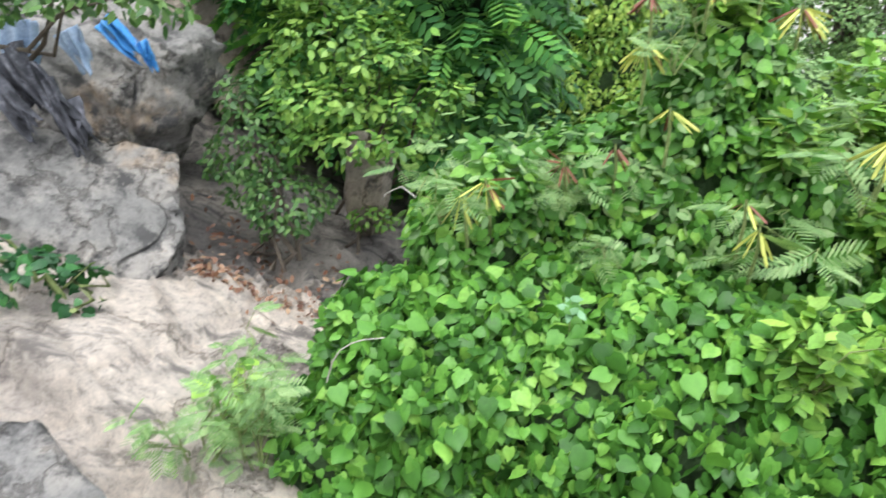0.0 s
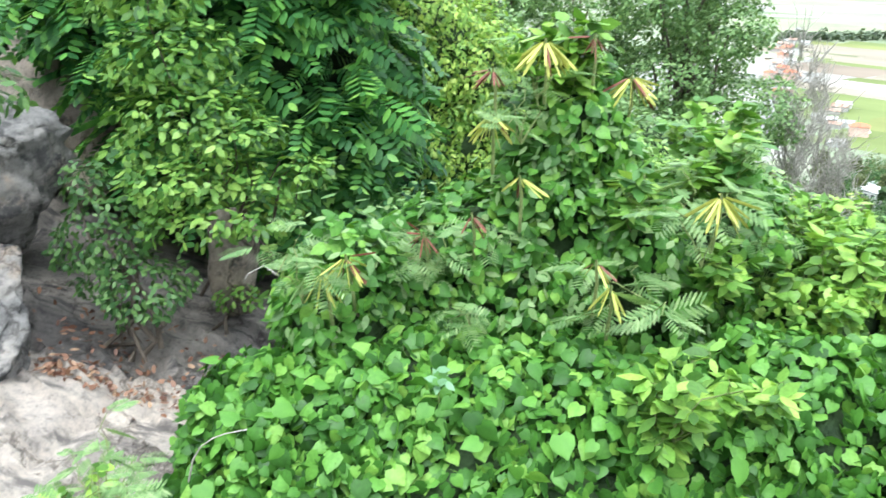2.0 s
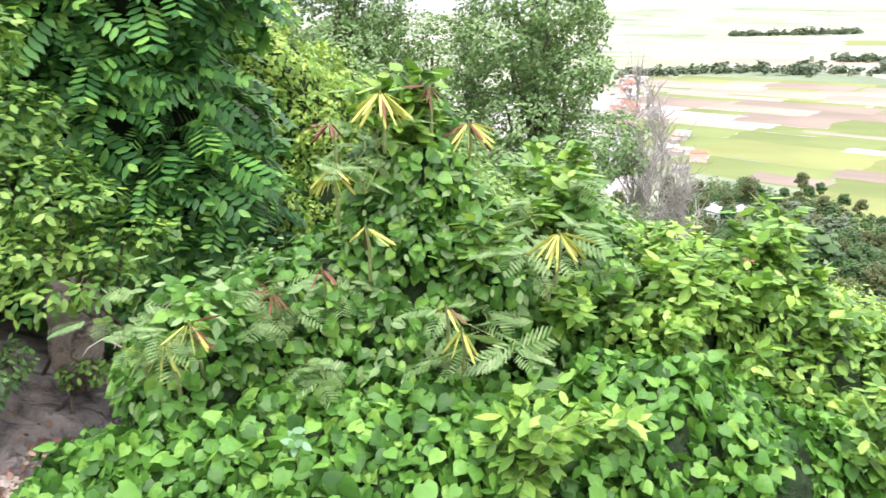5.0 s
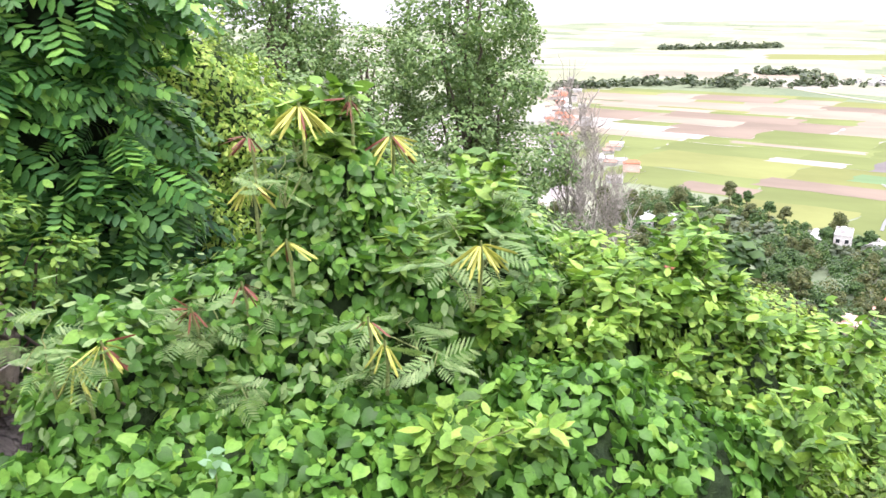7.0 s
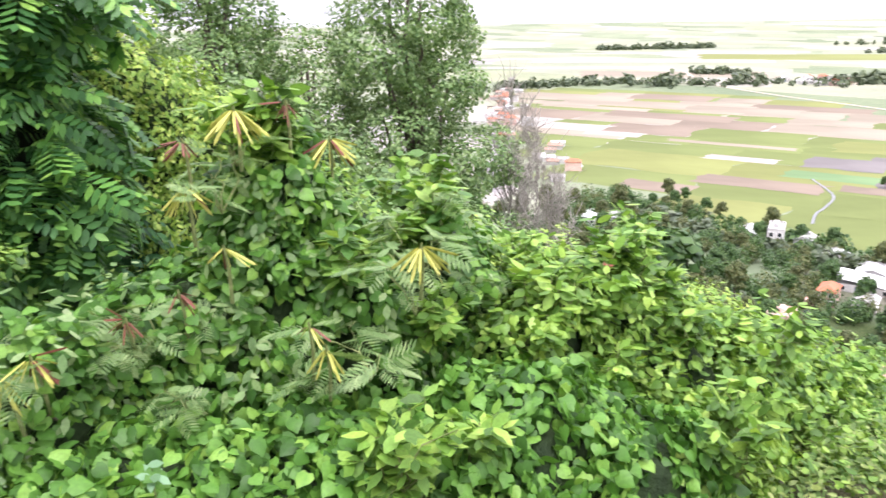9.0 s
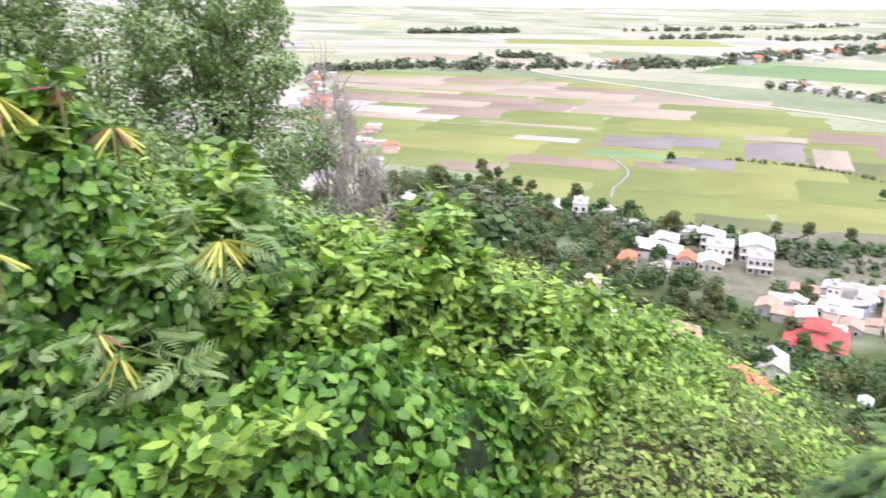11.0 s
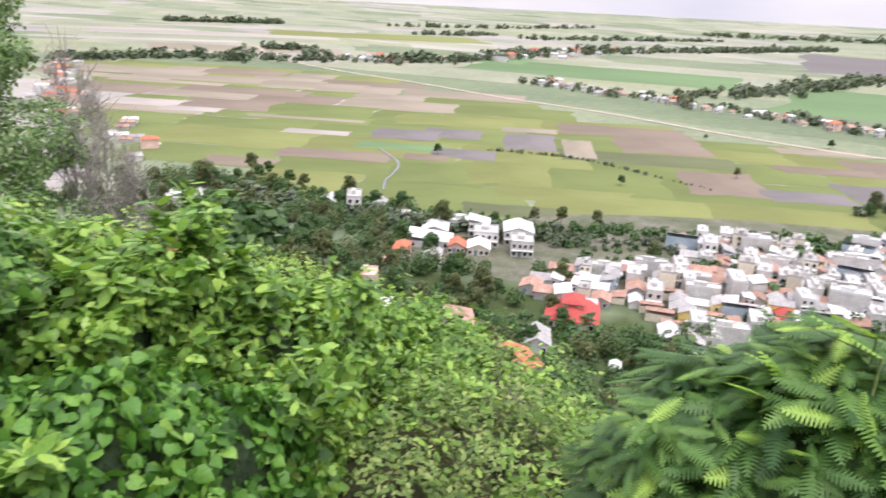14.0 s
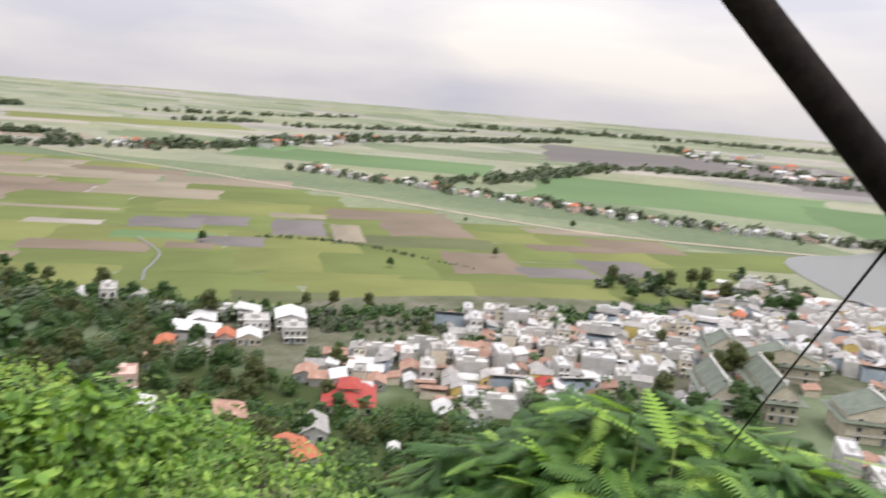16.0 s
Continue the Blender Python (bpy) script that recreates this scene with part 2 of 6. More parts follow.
def part(name, data, mat, parent, label=""):
    """Links a bmesh or a mesh as one mesh object under a thing or a part."""
    if isinstance(data, bmesh.types.BMesh):
        me = bpy.data.meshes.new(name)
        data.to_mesh(me)
        data.free()
    else:
        me = data
    if mat and not me.materials:
        me.materials.append(mat)
    ob = new(name, me)
    ob.parent = parent
    if label:
        ob["label"] = label
    return ob


def thing(name, at, label, category, group="", kind="", rz=0.0):
    ob = new(name)
    ob.empty_display_size = 0.2
    ob.matrix_world = pose(*at, 0, 0, rz)
    return tagged(ob, label, category, group, kind)


def joined(verts, faces, mats):
    """Copies of one small mesh at many 3x4 placements (n, 3, 4), as vertices and faces."""
    v = np.asarray(verts, dtype=np.float64)
    n, k = len(mats), len(v)
    out = np.einsum("nij,kj->nki", mats[:, :, :3], v) + mats[:, None, :, 3]
    f = np.asarray(faces)[None] + (np.arange(n) * k)[:, None, None]
    return out.reshape(-1, 3), f.reshape(-1, f.shape[2])


def unit(a):
    return a / np.maximum(np.linalg.norm(a, axis=-1, keepdims=True), 1e-9)


def placements(pos, normal, along, size):
    """Frames whose y runs along the blade and whose z is its upper face."""
    z = unit(normal)
    y = unit(along - (along * z).sum(1, keepdims=True) * z)
    x = np.cross(y, z)
    s = np.asarray(size).reshape(-1, 1)
    return np.stack([x * s, y * s, z * s, pos], axis=2)


def mirrored(half, mid):
    return [(0, y, z) for y, z in mid] + [(-x, y, z) for x, y, z in half] + [(x, y, z) for x, y, z in half]


# a heart-shaped blade, folded at its midrib, drooping to the tip
HEART_V = mirrored([(0.27, -0.13, -0.01), (0.50, 0.14, -0.08), (0.43, 0.50, -0.10), (0.17, 0.82, -0.10)], [(0, 0), (0.33, 0.03), (0.68, 0.0), (1.02, -0.14)])
HEART_F = [(0, 1, 5, 4), (1, 2, 6, 5), (2, 3, 7, 6), (0, 8, 9, 1), (1, 9, 10, 2), (2, 10, 11, 3)]
# an oval blade
OVAL_V = mirrored([(0.20, 0.22, -0.04), (0.24, 0.58, -0.06)], [(0, 0), (1.0, -0.10)])
OVAL_F = [(0, 1, 3, 2), (0, 4, 5, 1)]


def pinna(pairs, width, gap=0.86):
    """A feather of narrow leaflets that all grow from one rib, 1 long."""
    v = [(0, i / pairs, 0.02 - 0.08 * (i / pairs) ** 2) for i in range(pairs + 1)]
    f = []
    for i in range(pairs):
        y = (i + 0.5) / pairs
        w = width * (1 - (2 * y - 0.95) ** 2 * 0.75)
        h = 0.5 / pairs * gap
        drop = -0.10 * w - 0.08 * y * y
        for s in (-1, 1):
            k = len(v)
            v += [(s * w, y + h * 0.5 + 0.05, drop), (s * w * 0.94, y - h * 0.5 + 0.05, drop)]
            f.append((i, i + 1, k, k + 1) if s < 0 else (i + 1, i, k + 1, k))
    return v, f


PINNA_V, PINNA_F = pinna(13, 0.21, 0.62)
FINE_V, FINE_F = pinna(9, 0.15, 0.7)


def frond(pairs, spread=0.55, pin=(None, None)):
    """A leaf twice divided: pairs of pinnae on a bowed rib, 1 long."""
    pv, pf = np.array(pin[0]), pin[1]
    pos, nor, alo, siz = [], [], [], []
    for i in range(pairs):
        y = 0.18 + 0.78 * i / max(1, pairs - 1)
        for s in (-1, 1):
            pos.append((0, y, -0.18 * y * y))
            nor.append((0.25 * s, -0.2, 1))
            alo.append((s, 0.55 + 0.3 * y, -0.22))
            siz.append(spread * (1 - 0.55 * abs(y - 0.5)))
    return joined(pv, pf, placements(np.array(pos, float), np.array(nor, float), np.array(alo, float), np.array(siz)))


FROND_V, FROND_F = frond(7, 0.5, (FINE_V, FINE_F))


# a plain folded blade for leaves seen from afar
PLAIN_V, PLAIN_F = [(0, 0, 0), (0.36, 0.45, -0.05), (0, 1, -0.12), (-0.36, 0.45, -0.05)], [(0, 1, 2, 3)]


def spread_on(blobs, density, seed, rough=0.12, upper=-0.75, gaps=0.0, depth=0.25):
    """Points and outward normals over a heap of lumps (x, y, z, rx, ry, rz), none deep inside another lump."""
    g = np.random.default_rng(seed)
    P, N = [], []
    bl = np.array(blobs, float)
    for b in bl:
        c, r = b[:3], b[3:6]
        area = 4 * math.pi * ((r[0] * r[1]) ** 1.6 + (r[0] * r[2]) ** 1.6 + (r[1] * r[2]) ** 1.6) ** (1 / 1.6) / 3 ** (1 / 1.6)
        n = int(area * density)
        u = unit(g.normal(size=(n, 3)))
        u = u[u[:, 2] > upper]
        lumps = np.array([noise.noise(Vector(c + q * r) * (1.9 / max(0.5, min(r)))) for q in u])
        fine = np.array([noise.noise(Vector(c + q * r) * 6.0) for q in u])
        keep = fine > (gaps - 1)
        k = 1 + rough * 1.6 * lumps + rough * 0.5 * fine - depth * g.random(len(u)) ** 2.2
        p, nn = c + u * r * k[:, None], unit(u / r)
        inside = np.zeros(len(p), bool)
        for o in bl:
            if o is not b:
                inside |= (((p - o[:3]) / o[3:6]) ** 2).sum(1) < 0.62
        keep &= ~inside
        P.append(p[keep])
        N.append(nn[keep])
    return np.concatenate(P), np.concatenate(N)


def leaves_on(P, N, size, seed, droop=0.6, tilt=0.45, spread=0.35, face=0.0):
    """Placements for blades that face outwards and up and hang to their tips."""
    g = np.random.default_rng(seed)
    n = len(P)
    nor = N * 0.7 + np.array([0.25 * face, -face, tilt]) + g.normal(size=(n, 3)) * spread
    ang = g.random(n) * 2 * math.pi
    along = N * 0.55 + np.stack([np.cos(ang), np.sin(ang), np.zeros(n)], 1) * 0.7 + np.array([0, 0, -droop])
    return placements(P, nor, along, size * (0.55 + 0.75 * g.random(n)))


def lump_mesh(name, blobs, mat, shrink=0.82, sub=3, rough=0.16):
    """The dense inside of a bush, an added filler core: lumps with an uneven skin, joined."""
    bm = bmesh.new()
    for b in blobs:
        made = bmesh.ops.create_icosphere(bm, subdivisions=sub, radius=1.0)["verts"]
        c, r = Vector(b[:3]), b[3:6]
        for v in made:
            q = Vector((v.co.x * r[0], v.co.y * r[1], v.co.z * r[2])) * shrink
            v.co = c + q * (1 + rough * noise.noise((c + q) * 3.5) + 0.06 * noise.noise((c + q) * 11))
    return bm


def tube(points, radii, sides=6):
    """A bent, tapering stem through the points, as vertices and faces."""
    pts = [Vector(p) for p in points]
    v, f = [], []
    for i, p in enumerate(pts):
        d = (pts[min(i + 1, len(pts) - 1)] - pts[max(i - 1, 0)]).normalized()
        a = d.orthogonal().normalized()
        b = d.cross(a)
        for k in range(sides):
            t = 2 * math.pi * k / sides
            v.append(p + (a * math.cos(t) + b * math.sin(t)) * radii[i])
    for i in range(len(pts) - 1):
        for k in range(sides):
            q = (k + 1) % sides
            f.append((i * sides + k, i * sides + q, (i + 1) * sides + q, (i + 1) * sides + k))
    return [tuple(c) for c in v], f


def tubes(name, runs, mat, smooth=True):
    V, F = [], []
    for points, radii, sides in runs:
        v, f = tube(points, radii, sides)
        F += [tuple(i + len(V) for i in q) for q in f]
        V += v
    return mesh_data(name, V, np.array(F), mat, smooth)


def wander(a, b, n, sway, g):
    a, b = np.array(a, float), np.array(b, float)
    pts = [a + (b - a) * i / (n - 1) + (g.normal(size=3) * sway * math.sin(math.pi * i / (n - 1)) if 0 < i < n - 1 else 0) for i in range(n)]
    return [tuple(p) for p in pts]


# ---------------- terrain ----------------
PROFILE_X = [-40, -8, -3, 0, 2, 4, 6.5, 10, 15, 30, 60, 100, 150, 188, 215, 6000]
PROFILE_Z = [24, 3.0, -0.1, -1.15, -1.6, -2.4, -3.7, -6.0, -9.3, -20, -42, -63, -78, -84.3, -85, -85]


def land(x, y):
    """Height of the ground."""
    z = np.interp(x + 0.02 * abs(y), PROFILE_X, PROFILE_Z)
    # bed of the rock slab
    if -6 < x < 1.4 and 0.4 < y < 8.8:
        z -= 0.75 * min(1, (x + 6) / 0.8, (1.4 - x) / 0.5, (y - 0.4) / 0.5, (8.8 - y) / 0.6)
    # the level stand at the edge of the slope
    r = math.hypot(x - 0.5, y + 0.6)
    z += max(0.0, 1.0 - (r / 2.3) ** 2) * max(0.0, 0.0 - z)
    d = math.hypot(x, y)
    if d < 240:
        z += 0.5 * noise.noise(Vector((x, y, 0)) * 0.11) * min(1, d / 25)
    if d > 2600:
        z += 60 * min(1.0, (d - 2600) / 2100) ** 1.3
    return float(z)


def bearing(r):
    """Degrees by which the hill and the plain turn about the stand, growing with the distance."""
    return 4.3 * max(0.0, 1 - 3.2 / r) if r > 5 else 4.3 * 0.36 * (r / 5) ** 2


def ground_sheet():
    rings = [0, .5, 1, 1.6, 2.2, 2.9, 3.6, 4.5, 5.5, 7, 9, 12, 16, 21, 27, 34, 43, 54, 68, 85, 105, 130, 155, 180, 200, 220, 250, 300, 400, 550, 800, 1200, 1800, 2600, 3000, 3400, 3800, 4200, 4700]
    seg = 180
    V, F = [(0, 0, land(0, 0))], []
    for r in rings[1:]:
        for k in range(seg):
            a = 2 * math.pi * k / seg
            x, y = r * math.cos(a), r * math.sin(a)
            a += radians(bearing(r))
            V.append((r * math.cos(a), r * math.sin(a), land(x, y)))
    for k in range(seg):
        F.append((0, 1 + k, 1 + (k + 1) % seg))
    for i in range(len(rings) - 2):
        for k in range(seg):
            a, b = 1 + i * seg + k, 1 + i * seg + (k + 1) % seg
            F.append((a, a + seg, b + seg, b))
    m, n, l, b = material("open_country", 0.95, 0, 0.15)
    tc = n.new("ShaderNodeTexCoord")
    sep = n.new("ShaderNodeSeparateXYZ")
    l.new(tc.outputs["Object"], sep.inputs[0])
    # a mosaic of far fields, its colours greyed and lightened for haze
    mp = n.new("ShaderNodeMapping")
    mp.inputs["Rotation"].default_value = (0, 0, radians(-25))
    mp.inputs["Scale"].default_value = (1 / 170, 1 / 330, 0)
    l.new(tc.outputs["Object"], mp.inputs[0])
    v = n.new("ShaderNodeTexVoronoi")
    v.distance, v.inputs["Scale"].default_value, v.inputs["Randomness"].default_value = "CHEBYCHEV", 1.0, 0.8
    l.new(mp.outputs[0], v.inputs["Vector"])
    sv = n.new("ShaderNodeSeparateXYZ")
    l.new(v.outputs["Color"], sv.inputs[0])
    fields = ramp(n, [(0.0, (0.136, 0.174, 0.112)), (0.3, (0.196, 0.229, 0.161)), (0.5, (0.253, 0.267, 0.218)), (0.7, (0.213, 0.237, 0.160)), (0.85, (0.305, 0.296, 0.283)), (1.0, (0.233, 0.224, 0.236))])
    l.new(sv.outputs[0], fields.inputs[0])
    broad = noise_node(n, l, 0.006, 6.0, 0.6)
    br = ramp(n, [(0.3, (0.75, 0.8, 0.75)), (0.7, (1.2, 1.15, 1.1))])
    l.new(broad.outputs[0], br.inputs[0])
    plain = mix_rgb(n, l, fields.outputs[0], br.outputs[0], 1.0, "MULTIPLY")
    fine = noise_node(n, l, 0.12, 5.0, 0.7)
    fr = ramp(n, [(0.3, (0.8, 0.82, 0.8)), (0.7, (1.15, 1.12, 1.1))])
    l.new(fine.outputs[0], fr.inputs[0])
    plain = mix_rgb(n, l, plain, fr.outputs[0], 1.0, "MULTIPLY")
    soil_n = noise_node(n, l, 1.7, 8.0, 0.7)
    soil = ramp(n, [(0.35, (0.025, 0.045, 0.014)), (0.5, (0.05, 0.075, 0.026)), (0.7, (0.10, 0.105, 0.05))])
    l.new(soil_n.outputs[0], soil.inputs[0])
    hill = n.new("ShaderNodeMapRange")
    hill.inputs["From Min"].default_value, hill.inputs["From Max"].default_value = -84.99, -84.75
    l.new(sep.outputs[2], hill.inputs["Value"])
    near = n.new("ShaderNodeMath")
    near.operation = "LESS_THAN"
    near.inputs[1].default_value = 260
    ln = n.new("ShaderNodeVectorMath")
    ln.operation = "LENGTH"
    l.new(tc.outputs["Object"], ln.inputs[0])
    l.new(ln.outputs["Value"], near.inputs[0])
    both = n.new("ShaderNodeMath")
    both.operation = "MULTIPLY"
    l.new(hill.outputs[0], both.inputs[0])
    l.new(near.outputs[0], both.inputs[1])
    l.new(mix_rgb(n, l, plain, soil.outputs[0], both.outputs[0]), b.inputs["Base Color"])
    bump(n, l, b, soil_n.outputs[0], 0.6, 0.05)
    ob = new("ground", mesh_data("ground", V, F, m, True))
    return tagged(ob, "hillside falling to a wide plain of fields", "ground", kind="structure")


ground = ground_sheet()

# fields, road, water on the plain
PLAIN = -85.0
FIELD_TURN = 29.0


def field_material(name, low, high):
    low, high = ([v * 0.9 for v in c] for c in (low, high))
    return mottled(name, [(0.3, low), (0.7, high)], 0.035, 0.5, 0.95, 0.3, 0.1, 0.1, (1, 0.35, 1), per_object=0.06)


# crop and soil colours, some greyed to carry distance haze
FIELD_KINDS = {
    "green": field_material("young_rice", (0.128, 0.168, 0.056), (0.180, 0.210, 0.080)),
    "bright": field_material("bright_rice", (0.125, 0.205, 0.094), (0.155, 0.235, 0.118)),
    "yellow": field_material("ripening_rice", (0.165, 0.192, 0.064), (0.212, 0.228, 0.090)),
    "olive": field_material("coarse_grass", (0.105, 0.125, 0.064), (0.150, 0.165, 0.088)),
    "brown": field_material("ploughed_soil", (0.188, 0.153, 0.120), (0.232, 0.192, 0.150)),
    "violet": field_material("flooded_soil", (0.160, 0.152, 0.150), (0.205, 0.190, 0.185)),
    "tan": field_material("stubble", (0.245, 0.215, 0.163), (0.295, 0.262, 0.207)),
    "pale": field_material("dry_pale_soil", (0.32, 0.295, 0.262), (0.385, 0.355, 0.322)),
}
FIELD_WORDS = {"green": "young green rice field", "bright": "bright green rice field", "yellow": "yellow-green ripening rice field", "olive": "olive grassy fallow field",
               "brown": "brown ploughed field of bare soil", "violet": "grey wet field of flooded soil", "tan": "tan stubble field after harvest", "pale": "pale dry field of bare earth"}
field_box = bmesh.new()
bmesh.ops.create_grid(field_box, x_segments=7, y_segments=7, size=0.5)
FIELD_MESH = {}
for kind_name, fm in FIELD_KINDS.items():
    shapes = []
    for s in range(3):
        bm = field_box.copy()
        for v in bm.verts:
            if max(abs(v.co.x), abs(v.co.y)) > 0.45:
                v.co.x += 0.09 * noise.noise(v.co * 3 + Vector((s * 7, 0, 0)))
                v.co.y += 0.08 * noise.noise(v.co * 3 + Vector((0, s * 9, 3)))
        me = bpy.data.meshes.new("field")
        bm.to_mesh(me)
        bm.free()
        me.materials.append(fm)
        shapes.append(me)
    FIELD_MESH[kind_name] = shapes
field_box.free()
field_count = 0


def field(kind_name, x, y, wide, deep, turn=0.0, lift=0.0):
    """A plot: deep away from the hill, wide along it."""
    global field_count
    ob = new("field", FIELD_MESH[kind_name][field_count % 3])
    field_count += 1
    ob.matrix_world = pose(x, y, PLAIN + 0.08 + lift + 0.004 * (field_count % 9), 0, 0, FIELD_TURN + turn) @ Matrix.Diagonal((deep, wide, 1, 1))
    return tagged(ob, FIELD_WORDS[kind_name] + " on the plain", "field", "fields on the plain", "structure")


ROAD_Y = [-300, -60, 60, 153, 282, 397, 512, 674, 844, 1000]
ROAD_X = [660, 610, 590, 600, 640, 650, 675, 703, 762, 800]
EDGE_Y = [-60, 0, 74, 113, 142, 182, 210, 268, 315, 420, 700]
EDGE_X = [400, 375, 326, 304, 286, 268, 262, 246, 225, 240, 400]
fg = np.random.default_rng(5)
ca, sa = math.cos(radians(FIELD_TURN)), math.sin(radians(FIELD_TURN))
depth_at = 200.0
while depth_at < 900:
    deep = fg.uniform(34, 62)
    across = -420.0
    while across < 560:
        wide = fg.uniform(50, 120)
        u, w = depth_at + deep / 2, across + wide / 2
        x, y = u * ca - w * sa, u * sa + w * ca
        if np.interp(y, EDGE_Y, EDGE_X) - 6 < x < np.interp(y, ROAD_Y, ROAD_X) - 26 and -70 < y < 860 and y - 2.05 * (x - 194) < 330:
            k = fg.choice(["green", "yellow", "olive", "tan"], p=[.64, .30, .05, .01]) if y < 420 - 0.25 * (x - 400) else fg.choice(["green", "yellow", "tan", "brown", "pale"], p=[.22, .28, .44, .06, .0])
            field(str(k), x, y, wide * fg.uniform(1.0, 1.06), deep * fg.uniform(1.0, 1.08), fg.normal() * 2.0)
        across += wide
    depth_at += deep
for f in (("pale", 359, 545, 62, 40), ("pale", 363, 493, 46, 22), ("brown", 266, 322, 40, 24), ("brown", 318, 301, 68, 27), ("violet", 404, 318, 44, 40), ("violet", 433, 300, 40, 40), ("bright", 368, 291, 60, 24),
          ("violet", 377, 252, 38, 30), ("brown", 352, 262, 26, 18), ("tan", 491, 272, 42, 22), ("violet", 447, 247, 34, 62), ("tan", 452, 214, 20, 66), ("green", 324, 232, 52, 52), ("yellow", 352, 205, 44, 58),
          ("olive", 285, 165, 42, 20), ("brown", 420, 112, 44, 62), ("violet", 420, 68, 44, 26), ("violet", 458, 38, 44, 46), ("brown", 548, 40, 66, 52), ("brown", 505, 74, 60, 22), ("tan", 575, 92, 64, 24),
          ("brown", 545, 222, 100, 52), ("brown", 505, 178, 60, 60), ("olive", 452, 168, 110, 38), ("pale", 365, 362, 46, 18), ("tan", 520, 640, 190, 60), ("brown", 470, 560, 120, 44), ("tan", 560, 560, 110, 50),
          ("tan", 500, 760, 150, 60), ("tan", 455, 655, 120, 24), ("olive", 440, 770, 110, 12), ("brown", 585, 690, 90, 60), ("tan", 400, 410, 90, 12), ("yellow", 330, 160, 70, 30), ("yellow", 480, 330, 90, 50)):
    field(*f, lift=0.06)
for f in (("bright", 1035, 470, 380, 230, -16), ("bright", 985, 10, 380, 330, -25), ("bright", 880, -260, 260, 330, -25), ("violet", 1900, 0, 760, 800, -20), ("violet", 1500, -340, 420, 300, -20), ("bright", 1080, 700, 160, 150, -12),
          ("tan", 830, 980, 300, 140, 20), ("pale", 1060, 1330, 500, 160, 20), ("pale", 800, 1220, 350, 60, 22), ("yellow", 1410, 1210, 500, 260, 14), ("pale", 880, 1570, 500, 80, 30), ("pale", 1200, 1650, 420, 60, 25)):
    field(*f)


def ribbon(name, points, width, z, mat, label, category):
    """A flat strip through plan points, set on the plain."""
    V, F = [], []
    for i, p in enumerate(points):
        a, b = points[max(i - 1, 0)], points[min(i + 1, len(points) - 1)]
        d = Vector((b[0] - a[0], b[1] - a[1])).normalized()
        for s in (-0.5, 0.5):
            V.append((p[0] - d.y * width * s, p[1] + d.x * width * s, z))
    for i in range(len(points) - 1):
        F.append((2 * i, 2 * i + 2, 2 * i + 3, 2 * i + 1))
    return tagged(new(name, mesh_data(name, V, F, mat)), label, category, kind="structure")


def curve_pts(points, n):
    """A smooth run through a few plan points."""
    out = []
    P = [Vector(p) for p in points]
    P = [P[0] * 2 - P[1]] + P + [P[-1] * 2 - P[-2]]
    for i in range(1, len(P) - 2):
        for k in range(n):
            t = k / n
            out.append(0.5 * ((2 * P[i]) + (P[i + 1] - P[i - 1]) * t + (2 * P[i - 1] - 5 * P[i] + 4 * P[i + 1] - P[i + 2]) * t * t + (3 * P[i] - P[i - 1] - 3 * P[i + 1] + P[i + 2]) * t ** 3))
    return out + [P[-2]]


M_DIRT = mottled("dirt_road", [(0.3, (0.34, 0.29, 0.23)), (0.7, (0.46, 0.40, 0.33))], 0.1, 1.5, 0.95, 0.2)
M_TARMAC = mottled("street_tarmac", [(0.3, (0.16, 0.15, 0.15)), (0.7, (0.26, 0.25, 0.24))], 0.2, 2.0, 0.9, 0.2)
M_WATER, wn_, wl_, wb_ = material("still_water", 0.3, 0, 0.5)
wb_.inputs["Base Color"].default_value = (0.12, 0.13, 0.13, 1)
wv_ = noise_node(wn_, wl_, 0.6, 4.0)
bump(wn_, wl_, wb_, wv_.outputs[0], 0.15, 0.05)
ribbon("road", curve_pts([(880, 1010), (762, 844), (703, 674), (675, 512), (648, 397), (634, 282), (600, 153), (588, 60), (610, -60), (660, -300)], 8), 6, PLAIN + 0.35, M_DIRT, "pale dirt road running across the plain", "road")
ribbon("road", curve_pts([(130, 255), (194, 371), (303, 574), (374, 696), (481, 882), (590, 1070)], 8), 8, PLAIN + 0.35, M_TARMAC, "straight town street lined with white houses", "road")
ribbon("canal", curve_pts([(274, 228), (290, 240), (304, 247), (328, 263), (352, 297)], 6), 1.3, PLAIN + 0.33, M_WATER, "narrow grey irrigation canal between rice fields", "canal")


def lake():
    V = [(545, -150, PLAIN + 0.4)]
    n = 40
    for k in range(n):
        a = 2 * math.pi * k / n
        r = 1 + 0.22 * noise.noise(Vector((math.cos(a) * 1.3, math.sin(a) * 1.3, 4)))
        x, y = 545 + 122 * r * math.cos(a) - 25 * math.sin(a), -150 + 84 * r * math.sin(a)
        V.append((x, y, PLAIN + 0.4))
    F = [(0, 1 + k, 1 + (k + 1) % n) for k in range(n)]
    return tagged(new("water", mesh_data("lake", V, F, M_WATER)), "calm grey lake beside the town", "lake", kind="structure")


lake()
M_TOWN = mottled("trodden_earth", [(0.3, (0.07, 0.09, 0.045)), (0.5, (0.115, 0.12, 0.08)), (0.7, (0.18, 0.17, 0.14))], 0.08, 0.9, 0.95, 0.2)


